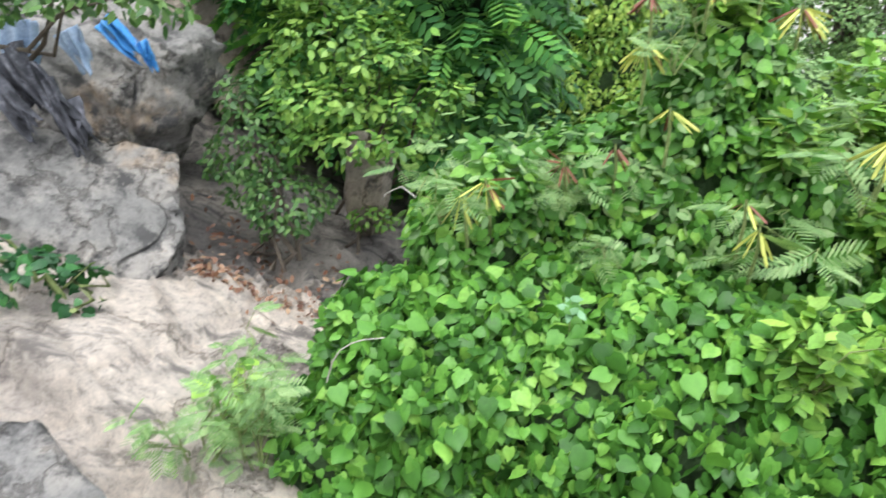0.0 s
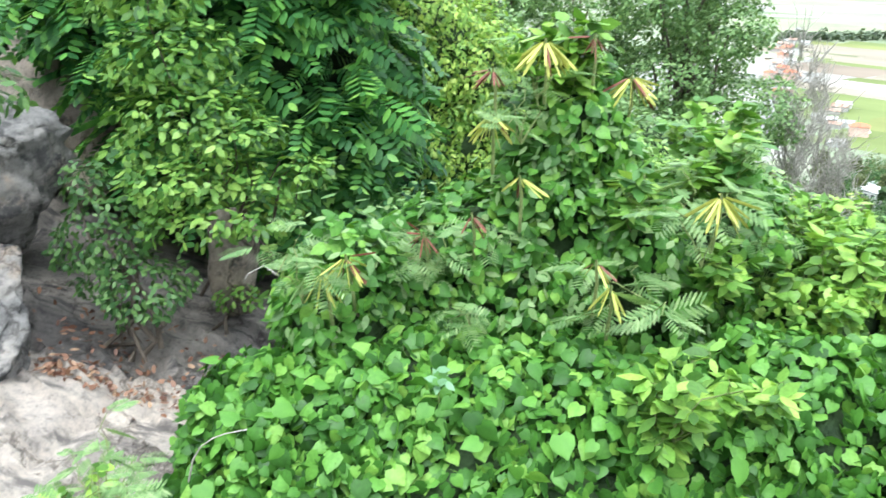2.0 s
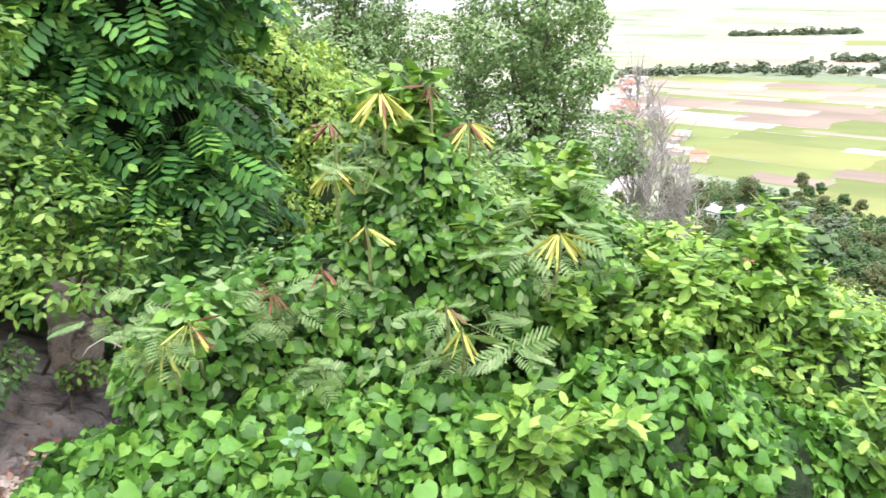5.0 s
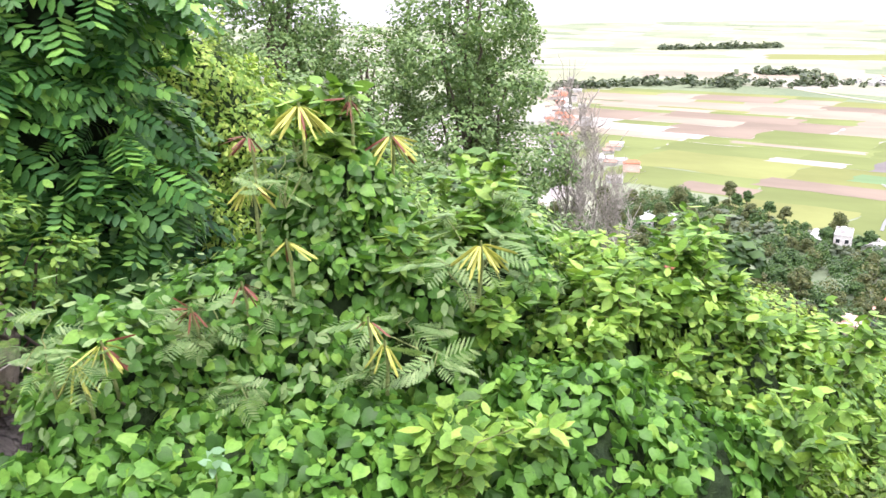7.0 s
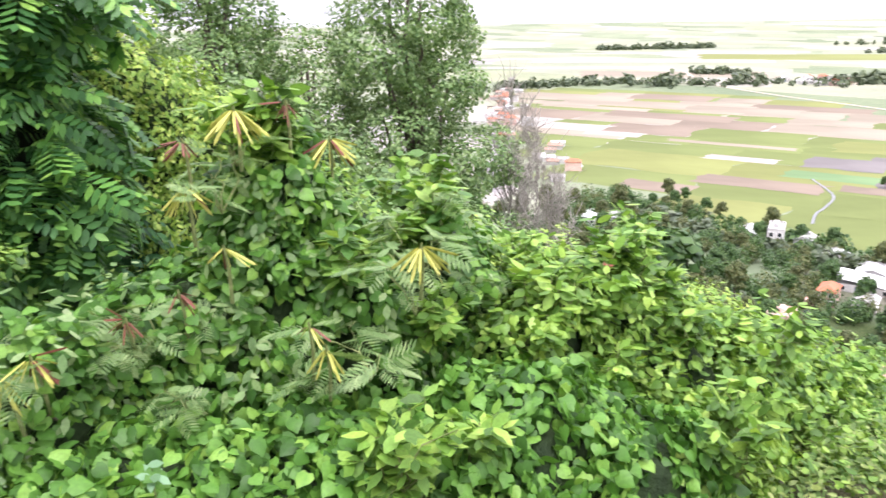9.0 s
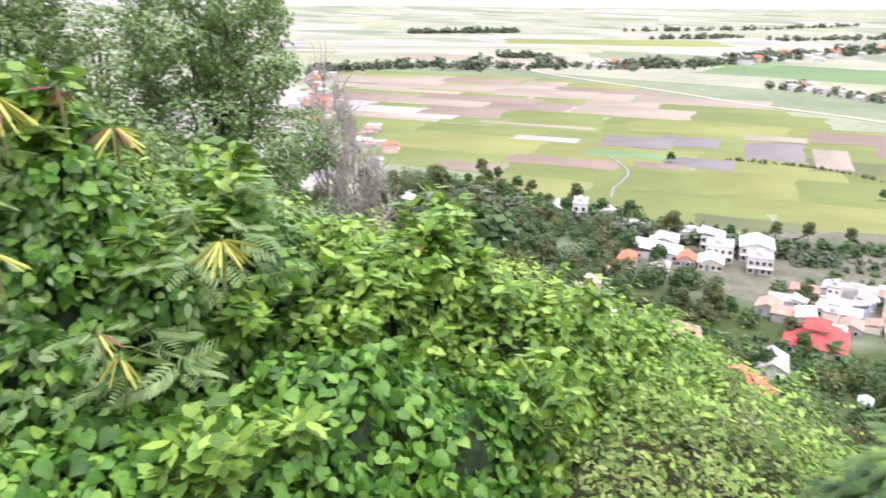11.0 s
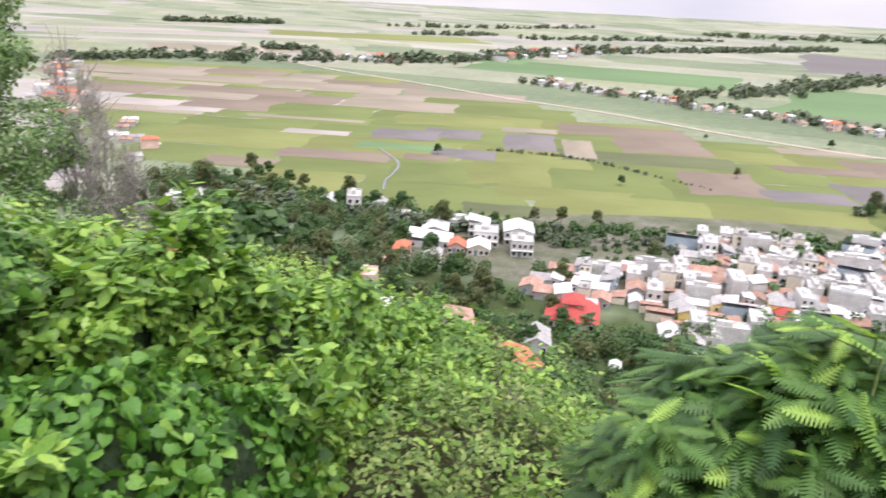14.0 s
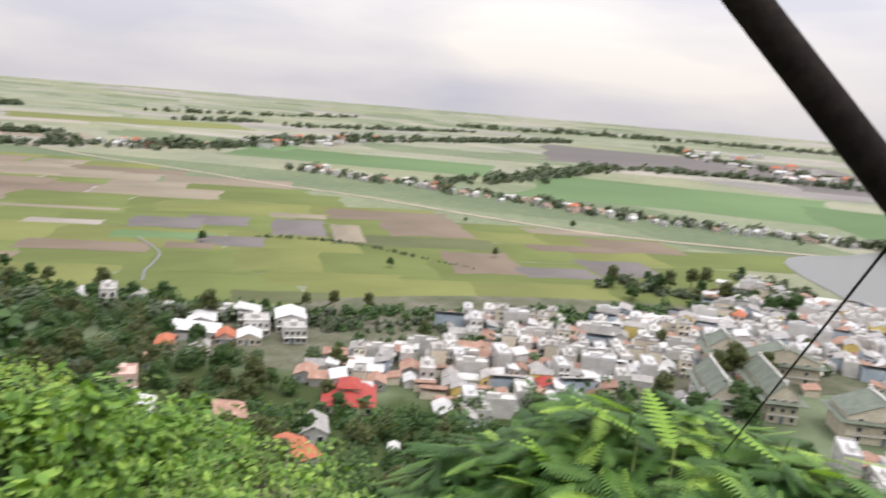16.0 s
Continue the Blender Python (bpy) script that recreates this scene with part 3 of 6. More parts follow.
def town_ground():
    V = [(300, 10, PLAIN + 0.18)]
    n = 60
    for k in range(n):
        a = 2 * math.pi * k / n
        r = 1 + 0.15 * noise.noise(Vector((math.cos(a) * 1.6, math.sin(a) * 1.6, 9)))
        u, w = 62 * r * math.cos(a), 165 * r * math.sin(a)
        V.append((305 + u - 0.38 * w, 0 + w + 0.1 * u, PLAIN + 0.18))
    return tagged(new("pavement", mesh_data("pavement", V, [(0, 1 + k, 1 + (k + 1) % n) for k in range(n)], M_TOWN)), "grey trodden earth and lanes between the town houses", "pavement", kind="structure")


town_ground()


# ---------------- rocks ----------------
def boulder(name, at, size, cuts, mat, label, seed, turn=(0, 0, 0), sub=6, rough=0.10):
    """A weathered block: a ball cut by planes (nx, ny, nz, distance), with broken edges and pits."""
    bm = bmesh.new()
    bmesh.ops.create_icosphere(bm, subdivisions=sub, radius=1.25)
    off = Vector((seed * 3.1, seed * 1.7, 0))
    planes = [(Vector(c[:3]).normalized(), c[3]) for c in cuts]
    g = np.random.default_rng(seed)
    for _ in range(20):
        planes.append((Vector(g.normal(size=3)).normalized(), float(g.uniform(0.70, 1.0))))
    for v in bm.verts:
        p = v.co.copy()
        for nrm, d in planes:
            e = p.dot(nrm) - d * (1 + 0.06 * noise.noise(p * 2 + off))
            if e > 0:
                p -= nrm * e * 0.98
        k = 1 + rough * noise.noise(p * 1.6 + off) + rough * 0.5 * noise.noise(p * 4.3 + off) + rough * 0.22 * noise.noise(p * 11 + off)
        ridge = abs(noise.noise(p * 2.3 + off * 2))
        k -= 0.09 * max(0, 0.10 - ridge) / 0.10
        k += 0.025 * noise.noise(p * 19 + off) + 0.05 * abs(noise.noise(p * 6.5 + off * 3))
        v.co = Vector((p.x * size[0], p.y * size[1], p.z * size[2])) * k
    bmesh.ops.recalc_face_normals(bm, faces=bm.faces)
    me = bpy.data.meshes.new(name)
    bm.to_mesh(me)
    bm.free()
    me.materials.append(mat)
    me.polygons.foreach_set("use_smooth", [True] * len(me.polygons))
    ob = new(name, me)
    ob.matrix_world = pose(*at, *turn)
    return tagged(ob, label, "rock", "boulders beside the slab")


boulder("boulder", (-2.52, 3.98, -0.30), (1.04, 0.76, 0.62), [(1, 0.1, 0.12, 0.70), (-0.1, -1, 0.2, 0.50), (0.22, 0.1, 1, 0.40), (0.5, -0.2, -0.85, 0.56), (0.85, -0.55, 0.1, 0.70), (0.2, -0.75, 0.75, 0.54), (-0.7, -0.6, 0.3, 0.75), (0.3, -0.7, -0.7, 0.52)],
        M_ROCK, "grey angular boulder with tan patches, resting on the slab", 2, (34, 24, -12), rough=0.06)
boulder("boulder", (-3.02, 5.45, 0.16), (1.08, 0.8, 0.92), [(0.9, -0.25, 0.1, 0.72), (-0.1, -1, 0.2, 0.58), (0.1, 0, 1, 0.68), (0.75, -0.6, -0.35, 0.66), (0.25, -0.75, 0.7, 0.68), (0.65, -0.7, 0.35, 0.70), (-0.6, -0.8, 0.2, 0.7), (0.3, -0.8, -0.6, 0.62)],
        M_ROCK, "large grey boulder draped with torn blue cloth", 5, (16, 14, 6), rough=0.11)
boulder("boulder", (-2.35, 7.45, 0.10), (0.85, 0.7, 1.0), [(0.9, -0.4, 0.2, 0.68), (0, -1, 0.1, 0.6), (-0.6, -0.6, 0.6, 0.72), (0.5, -0.3, 0.8, 0.7), (0.6, -0.8, -0.2, 0.7), (-0.4, -0.9, 0.1, 0.66), (0.3, -0.8, 0.55, 0.66)],
        M_ROCK_TAN, "tall tan boulder with deep cracks behind the shrubs", 9, (0, -6, 12), rough=0.16)
boulder("boulder", (-3.6, 3.2, 0.15), (0.6, 0.6, 0.5), [(0.3, -0.8, 0.3, 0.7), (0.9, 0, 0.2, 0.7)], M_ROCK_TAN, "tan boulder at the upper edge of the slab", 12, (0, 20, 0), 4)
boulder("boulder", (-1.80, 1.92, -0.86), (0.66, 0.50, 0.36), [(0.1, -0.2, 1, 0.62), (0.9, 0.3, 0.1, 0.8), (0.3, 0.9, 0.2, 0.75)], M_ROCK, "low grey rock at the foot of the slab", 17, (6, 12, -20), 5, rough=0.07)
boulder("boulder", (-0.86, 5.52, -0.55), (0.24, 0.2, 0.46), [(0, -1, 0, 0.7), (0.9, -0.2, 0, 0.7), (-0.9, -0.2, 0, 0.7)], M_ROCK_TAN, "upright brown stone under the shrub", 14, (4, 6, 0), 4)


def rock_slab(name, x0, x1, y0, y1, top, mat, label, seed):
    """A thick tilted sheet of bare rock with steps, hollows and cracks."""
    nx, ny = 150, 170
    V, F = [], []
    for j in range(ny + 1):
        for i in range(nx + 1):
            x, y = x0 + (x1 - x0) * i / nx, y0 + (y1 - y0) * j / ny
            V.append((x, y, top(x, y)))
    w = nx + 1
    for j in range(ny):
        for i in range(nx):
            a = j * w + i
            F.append((a, a + 1, a + w + 1, a + w))
    rim = [i for i in range(w)] + [j * w + nx for j in range(1, ny + 1)] + [ny * w + i for i in range(nx - 1, -1, -1)] + [j * w for j in range(ny - 1, 0, -1)]
    k0 = len(V)
    for r in rim:
        V.append((V[r][0], V[r][1], V[r][2] - 0.9))
    for k in range(len(rim)):
        q = (k + 1) % len(rim)
        F.append((rim[k], k0 + k, k0 + q, rim[q]))
    return tagged(new(name, mesh_data(name, V, F, mat, True)), label, "rock")


def slab_top(x, y):
    p = Vector((x, y, 0))
    z = -0.86 - 0.36 * (x + 0.8) - 0.07 * (y - 3.5)
    z += 0.10 * noise.noise(p * 0.9) + 0.035 * noise.noise(Vector((x * 2.5, y * 1.2, 5))) + 0.012 * noise.noise(p * 9)
    c = abs(noise.noise(Vector((x * 0.8 - y * 0.45, y * 0.25 + x * 0.2, 8))))
    z -= 0.10 * max(0, 0.05 - c) / 0.05
    c = abs(noise.noise(Vector((x * 0.6 + y * 1.1, x * 0.5, 21))))
    z -= 0.05 * max(0, 0.03 - c) / 0.03
    q = noise.noise(Vector((x * 0.55 + y * 0.5, y * 0.35 - x * 0.2, 14))) * 5.0
    z -= 0.085 * min(1.0, (q - math.floor(q)) * 7)
    z += 0.02 * noise.noise(Vector((x * 5 + 3, y * 2.2, 2)))
    # the darker step at the foot
    if y < 2.55 - 0.45 * (x + 1.6):
        z -= 0.26 * min(1, (2.55 - 0.45 * (x + 1.6) - y) / 0.12)
    return z


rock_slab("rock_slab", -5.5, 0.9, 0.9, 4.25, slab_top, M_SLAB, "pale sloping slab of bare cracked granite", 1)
rock_slab("rock_slab", -5.5, 0.9, 4.25, 8.2, lambda x, y: slab_top(x, y) - 0.02, M_SLAB_DARK, "weathered slab with pale streaks, darkened for shade", 2)


# ---------------- cloth, litter ----------------
def rag(name, at, wide, tall, mat, label, seed, lean=0.0, turn=0.0, roll=0.0):
    """A torn hanging cloth with folds and a ragged hem, with real thickness."""
    g = np.random.default_rng(seed)
    nx, ny = 22, 26
    hem = [0.35 + 0.65 * g.random() for _ in range(nx + 1)]
    hem = [0.5 * hem[i] + 0.5 * hem[max(0, i - 1)] for i in range(nx + 1)]
    V, F = [], []
    for side in (0, 1):
        for j in range(ny + 1):
            for i in range(nx + 1):
                u, w = i / nx, j / ny * hem[i]
                V.append(((u - 0.5) * wide * (1 - 0.35 * w) + 0.02 * noise.noise(Vector((u * 3, w * 4, seed))),
                          -lean * w * tall + 0.035 * math.sin(u * 17 + seed + 2 * w) + 0.03 * noise.noise(Vector((u * 6, w * 3, seed + 4))) - 0.004 * side, -w * tall))
    w1 = nx + 1
    k = w1 * (ny + 1)
    for j in range(ny):
        for i in range(nx):
            a = j * w1 + i
            F += [(a, a + w1, a + w1 + 1, a + 1), (k + a, k + a + 1, k + a + w1 + 1, k + a + w1)]
    rim = [i for i in range(w1)] + [j * w1 + nx for j in range(1, ny + 1)] + [ny * w1 + i for i in range(nx - 1, -1, -1)] + [j * w1 for j in range(ny - 1, 0, -1)]
    for q in range(len(rim)):
        a, b = rim[q], rim[(q + 1) % len(rim)]
        F.append((a, b, k + b, k + a))
    ob = new(name, mesh_data(name, V, F, mat, True))
    ob.matrix_world = pose(*at, 0, roll, turn)
    return tagged(ob, label, "cloth", "torn cloths on the boulder")


M_BLUE = mottled("blue_tarpaulin", [(0.35, (0.04, 0.20, 0.55)), (0.6, (0.10, 0.32, 0.68)), (0.72, (0.55, 0.62, 0.70))], 8.0, 60.0, 0.6, 0.3)
M_FADED = mottled("faded_blue_cloth", [(0.35, (0.20, 0.28, 0.42)), (0.65, (0.36, 0.43, 0.55))], 7.0, 60.0, 0.85, 0.3)
M_NET = mottled("black_and_grey_cloth", [(0.4, (0.02, 0.02, 0.025)), (0.55, (0.10, 0.10, 0.12)), (0.66, (0.34, 0.33, 0.38)), (0.8, (0.42, 0.30, 0.33))], 5.0, 50.0, 0.85, 0.4, stretch=(3.5, 1, 0.7))
rag("cloth", (-2.42, 4.66, 0.86), 0.15, 0.46, M_BLUE, "torn bright blue tarpaulin hanging over a boulder", 3, 0.06, 8, -42)
rag("cloth", (-2.20, 4.68, 0.72), 0.09, 0.24, M_BLUE, "narrow blue strip of torn tarpaulin on a boulder", 6, 0.06, 8, -25)
rag("cloth", (-2.66, 4.62, 0.80), 0.17, 0.34, M_FADED, "faded blue rag hanging over a boulder", 5, 0.08, 0, -24)
rag("cloth", (-2.98, 4.60, 0.86), 0.30, 0.44, M_FADED, "wide faded blue rag hanging over a boulder", 8, 0.12, 0)
for k, (x, y, z, wide, tall, roll) in enumerate(((-2.86, 4.22, 0.72, 0.20, 0.62, -38), (-2.74, 4.24, 0.62, 0.16, 0.70, -46), (-2.62, 4.20, 0.56, 0.14, 0.55, -30), (-2.95, 4.18, 0.58, 0.22, 0.6, -55), (-2.80, 4.28, 0.78, 0.12, 0.45, -15), (-2.5, 4.26, 0.40, 0.16, 0.36, -50))):
    rag("cloth", (x, y, z), wide, tall, M_NET, "black and grey ragged netting draped between boulders", 11 + k, 0.1, -8 * k, roll)

M_LITTER = leaf_material("dead_leaf", [(0.0, (0.10, 0.045, 0.03)), (0.5, (0.20, 0.10, 0.06)), (1.0, (0.34, 0.23, 0.15))], thin=0.1)


def litter(name, cx, cy, rx, ry, count, seed, label):
    g = np.random.default_rng(seed)
    q = g.normal(size=(count, 2)) * (rx, ry) * 0.5 + (cx, cy)
    P = np.array([(x, y, slab_top(x, y) + 0.012 + 0.03 * g.random()) for x, y in q])
    N = np.tile([0.3, 0, 1.0], (count, 1)) + g.normal(size=(count, 3)) * 0.5
    v, f = joined(OVAL_V, OVAL_F, placements(P, N, g.normal(size=(count, 3)), 0.035 + 0.035 * g.random(count)))
    return tagged(new(name, mesh_data(name, v, f, M_LITTER)), label, "leaf litter", kind="stuff")


litter("dead_leaves", -1.60, 4.05, 0.24, 0.16, 160, 3, "brown dead leaves gathered on the slab")
litter("dead_leaves", -0.95, 4.0, 0.5, 0.22, 150, 4, "scattered brown dead leaves on the slab")
litter("dead_leaves", -1.3, 4.6, 0.9, 0.5, 160, 5, "thin scatter of dead leaves on weathered rock")


# ---------------- shrubs and vines ----------------
def root_of(blobs):
    b = np.array(blobs, float)
    x, y = float(b[:, 0].mean()), float(b[:, 1].mean())
    return x, y, land(x, y)


def bush(name, blobs, leaf, size, density, mat, label, category, seed, core=True, stems=5, stem_mat=None, rough=0.16, gaps=0.0, depth=0.3, droop=0.6, tilt=0.45, shrink=0.74, core_mat=None, upper=-0.75, base=None, spread=0.35, face=0.0):
    """A shrub of many separate leaves on stems round a dense inside."""
    root = base or root_of(blobs)
    t = thing(name, root, label, category)
    inv = np.array(root)
    rel = [(b[0] - inv[0], b[1] - inv[1], b[2] - inv[2], *b[3:6]) for b in blobs]
    P, N = spread_on(rel, density, seed, rough, upper, gaps, depth)
    v, f = joined(leaf[0], leaf[1], leaves_on(P, N, size, seed + 1, droop, tilt, spread, face))
    ob = part("leaves", mesh_data("leaves", v, f, mat), mat, t)
    ob["kind"] = "stuff"
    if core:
        part("undergrowth", lump_mesh("undergrowth", rel, M_CORE_SHADE, shrink), core_mat or M_CORE_SHADE, t)
    g = np.random.default_rng(seed + 2)
    for k in range(stems):
        b = rel[int(g.integers(len(rel)))]
        tip = (b[0] + g.normal() * b[3] * 0.4, b[1] + g.normal() * b[4] * 0.4, b[2] + b[5] * g.uniform(0.5, 0.95))
        r = 0.012 + 0.016 * g.random()
        part("stem", tubes("stem", [(wander((g.normal() * 0.12, g.normal() * 0.12, -0.1), tip, 7, 0.07, g), [r, r * .9, r * .8, r * .65, r * .5, r * .35, r * .2], 6)], stem_mat or M_BARK), None, t)
    return t


def paired_leaf(pairs):
    """A leaf of oval leaflets set in pairs along one bowed rib, 1 long."""
    pos, nor, alo, siz = [], [], [], []
    for i in range(pairs):
        y = 0.16 + 0.74 * i / (pairs - 1)
        for s in (-1, 1):
            pos.append((0, y, -0.20 * y * y))
            nor.append((0.22 * s, -0.15, 1))
            alo.append((s, 0.42, -0.20))
            siz.append(0.30 * (1.05 - 0.5 * abs(y - 0.55)))
    pos.append((0, 0.90, -0.16))
    nor.append((0, -0.2, 1))
    alo.append((0, 1, -0.35))
    siz.append(0.24)
    return joined(OVAL_V, OVAL_F, placements(np.array(pos, float), np.array(nor, float), np.array(alo, float), np.array(siz)))


HEART, OVAL, PINNA, FINE, FROND, PAIRED = (HEART_V, HEART_F), (OVAL_V, OVAL_F), (PINNA_V, PINNA_F), (FINE_V, FINE_F), (FROND_V, FROND_F), paired_leaf(7)

HEDGE = [(-0.55, 2.72, -1.12, 0.42, 0.48, 0.52), (-0.25, 3.02, -0.82, 0.50, 0.62, 0.72), (0.10, 2.95, -0.78, 0.62, 0.70, 0.74), (0.60, 2.95, -0.72, 0.70, 0.72, 0.74), (1.15, 2.85, -0.72, 0.75, 0.72, 0.70), (1.80, 2.80, -0.80, 0.70, 0.66, 0.72),
         (2.35, 2.90, -0.72, 0.66, 0.70, 0.72), (2.95, 2.95, -1.02, 0.70, 0.74, 0.72), (0.20, 2.55, -1.35, 0.85, 0.6, 0.7), (1.3, 2.45, -1.3, 0.9, 0.6, 0.75), (2.3, 2.45, -1.35, 0.9, 0.6, 0.75)]
TIER = [(0.12, 3.45, -0.20, 0.36, 0.38, 0.60), (0.55, 3.75, -0.20, 0.50, 0.45, 0.55), (0.95, 3.85, -0.05, 0.55, 0.50, 0.60), (1.40, 3.85, 0.20, 0.42, 0.40, 0.72), (1.42, 3.85, 0.72, 0.32, 0.32, 0.50),
        (1.85, 3.75, -0.02, 0.45, 0.45, 0.58), (2.35, 4.05, 0.02, 0.50, 0.50, 0.55)]
SLOPE_VINE = [(2.95, 3.85, -0.38, 0.55, 0.55, 0.50), (3.45, 4.0, -0.42, 0.50, 0.55, 0.48), (3.75, 3.95, -0.30, 0.22, 0.25, 0.46), (4.05, 3.8, -0.85, 0.60, 0.60, 0.50), (4.75, 4.0, -1.15, 0.70, 0.75, 0.55), (5.5, 4.1, -1.55, 0.75, 0.8, 0.62), (6.3, 4.0, -2.05, 0.8, 0.9, 0.7), (3.6, 3.1, -1.15, 0.6, 0.6, 0.6)]
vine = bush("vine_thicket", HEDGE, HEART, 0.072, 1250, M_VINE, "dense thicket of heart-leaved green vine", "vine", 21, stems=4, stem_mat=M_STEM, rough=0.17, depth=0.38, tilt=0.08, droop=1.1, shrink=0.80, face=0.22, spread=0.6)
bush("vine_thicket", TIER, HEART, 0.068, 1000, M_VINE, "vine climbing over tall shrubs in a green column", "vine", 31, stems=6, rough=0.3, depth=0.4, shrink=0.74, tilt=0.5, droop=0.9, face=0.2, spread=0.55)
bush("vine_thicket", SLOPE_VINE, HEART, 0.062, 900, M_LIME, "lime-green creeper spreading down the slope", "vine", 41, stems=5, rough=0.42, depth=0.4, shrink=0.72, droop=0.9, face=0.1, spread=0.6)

bush("mixed_shrub", [(b[0], b[1], b[2] + 0.02, b[3] * 1.02, b[4] * 1.02, b[5] * 1.04) for b in SLOPE_VINE], OVAL, 0.085, 330, M_ELM, "mixed green shrub leaves showing through the creeper", "shrub", 43, core=False, stems=6, rough=0.5, depth=0.3, droop=0.5)
bush("mixed_shrub", [(b[0], b[1], b[2] + 0.02, b[3], b[4], b[5] * 1.03) for b in TIER], OVAL, 0.075, 260, M_FEATHER, "narrow pale shrub leaves showing through the vine", "shrub", 45, core=False, stems=6, rough=0.5, depth=0.3, droop=0.5)

# single large leaves on the face nearest to the stand
P, N = spread_on([(b[0], b[1], b[2], *b[3:6]) for b in HEDGE], 60, 77, 0.14, -0.2, 0, 0.0)
pick = np.where((P[:, 1] < 2.75) & (P[:, 0] > -0.5) & (P[:, 0] < 2.6) & (P[:, 2] > -1.0))[0][:290]
heart_mesh = mesh_data("leaf", HEART_V, np.array(HEART_F), M_VINE_ONE)
vine_at = Vector(vine.matrix_world.translation)
for k, m in zip(pick, leaves_on(P[pick] + N[pick] * 0.03, N[pick], 0.088, 78, 1.1, 0.15, 0.6, 0.22)):
    ob = new("leaf", heart_mesh)
    ob.parent = vine
    mm = Matrix([[*map(float, m[i])] for i in range(3)] + [[0, 0, 0, 1]])
    ob.matrix_local = Matrix.Translation(-vine_at) @ mm


def pod_cluster(name, at, count, length, brown, seed, label, hang=1.0):
    """Flat seed pods that fan out from one stalk."""
    count, length = int(count * 1.4), length * (0.72 if brown > 0.9 else 0.88)
    g = np.random.default_rng(seed)
    t = thing(name, at, label, "seed pods", "pod clusters on the shrub")
    v = mirrored([(0.038, 0.12, 0.0), (0.046, 0.5, 0.0), (0.038, 0.88, 0.0)], [(0, 0.012), (0.5, 0.02), (1.0, 0.0)])
    f = [(0, 1, 4, 3), (1, 2, 5, 4), (0, 6, 7, 1), (1, 7, 8, 2)]
    top = np.array(v)
    both = np.concatenate([top, top * (1, 1, -1) - (0, 0, 0.004)])
    ff = f + [tuple(i + len(top) for i in q[::-1]) for q in f]
    meshes = [mesh_data("pod", both, np.array(ff), M_POD), mesh_data("pod", both, np.array(ff), M_PODBROWN)]
    a = g.random(count) * 2 * math.pi
    out = np.stack([np.cos(a), np.sin(a), -hang + g.normal(size=count) * 0.45], 1)
    nor = np.cross(out, g.normal(size=(count, 3)))
    mats = placements(unit(out) * 0.02, nor, out, length * (0.7 + 0.5 * g.random(count)))
    for k in range(count):
        ob = new("pod", meshes[1 if g.random() < brown else 0])
        ob.parent = t
        ob.matrix_local = Matrix([[*map(float, mats[k][i])] for i in range(3)] + [[0, 0, 0, 1]])
    part("stalk", tubes("stalk", [([(0, 0, 0.01), (0.02, 0.03, -0.12), (0.03, 0.10, -0.32)], [0.006, 0.008, 0.01], 6)], M_STEM), None, t)
    return t


pod_cluster("pod_cluster", (1.14, 3.40, 1.36), 26, 0.19, 0.08, 1, "fan of long yellow-green seed pods")
pod_cluster("pod_cluster", (1.42, 3.55, 1.36), 10, 0.15, 1.0, 2, "cluster of dry red-brown seed pods")
pod_cluster("pod_cluster", (0.90, 3.45, 1.22), 11, 0.16, 1.0, 3, "cluster of dry red-brown seed pods")
pod_cluster("pod_cluster", (1.68, 3.72, 1.14), 16, 0.19, 0.5, 4, "cluster of mixed brown and yellow seed pods")
pod_cluster("pod_cluster", (0.88, 3.35, 1.02), 9, 0.19, 0.35, 5, "small cluster of yellow and brown seed pods")
pod_cluster("pod_cluster", (1.90, 2.97, 0.70), 18, 0.20, 0.06, 6, "fan of long yellow-green seed pods")
pod_cluster("pod_cluster", (1.36, 2.80, 0.34), 9, 0.15, 0.1, 7, "small cluster of yellow seed pods", 1.2)
pod_cluster("pod_cluster", (1.30, 2.85, 0.44), 4, 0.14, 0.2, 8, "small cluster of yellow seed pods", 1.2)
pod_cluster("pod_cluster", (0.17, 3.06, 0.42), 11, 0.16, 0.35, 9, "cluster of yellow and brown seed pods")
pod_cluster("pod_cluster", (0.06, 3.02, 0.36), 8, 0.16, 0.1, 10, "small cluster of yellow seed pods", 1.2)
pod_cluster("pod_cluster", (1.02, 3.30, 0.72), 7, 0.16, 0.1, 12, "small cluster of yellow seed pods", 0.9)
pod_cluster("pod_cluster", (0.80, 3.40, 0.50), 7, 0.15, 1.0, 13, "cluster of dry red-brown seed pods", 0.9)
pod_cluster("pod_cluster", (0.55, 3.35, 0.42), 7, 0.15, 1.0, 14, "cluster of dry red-brown seed pods", 0.9)


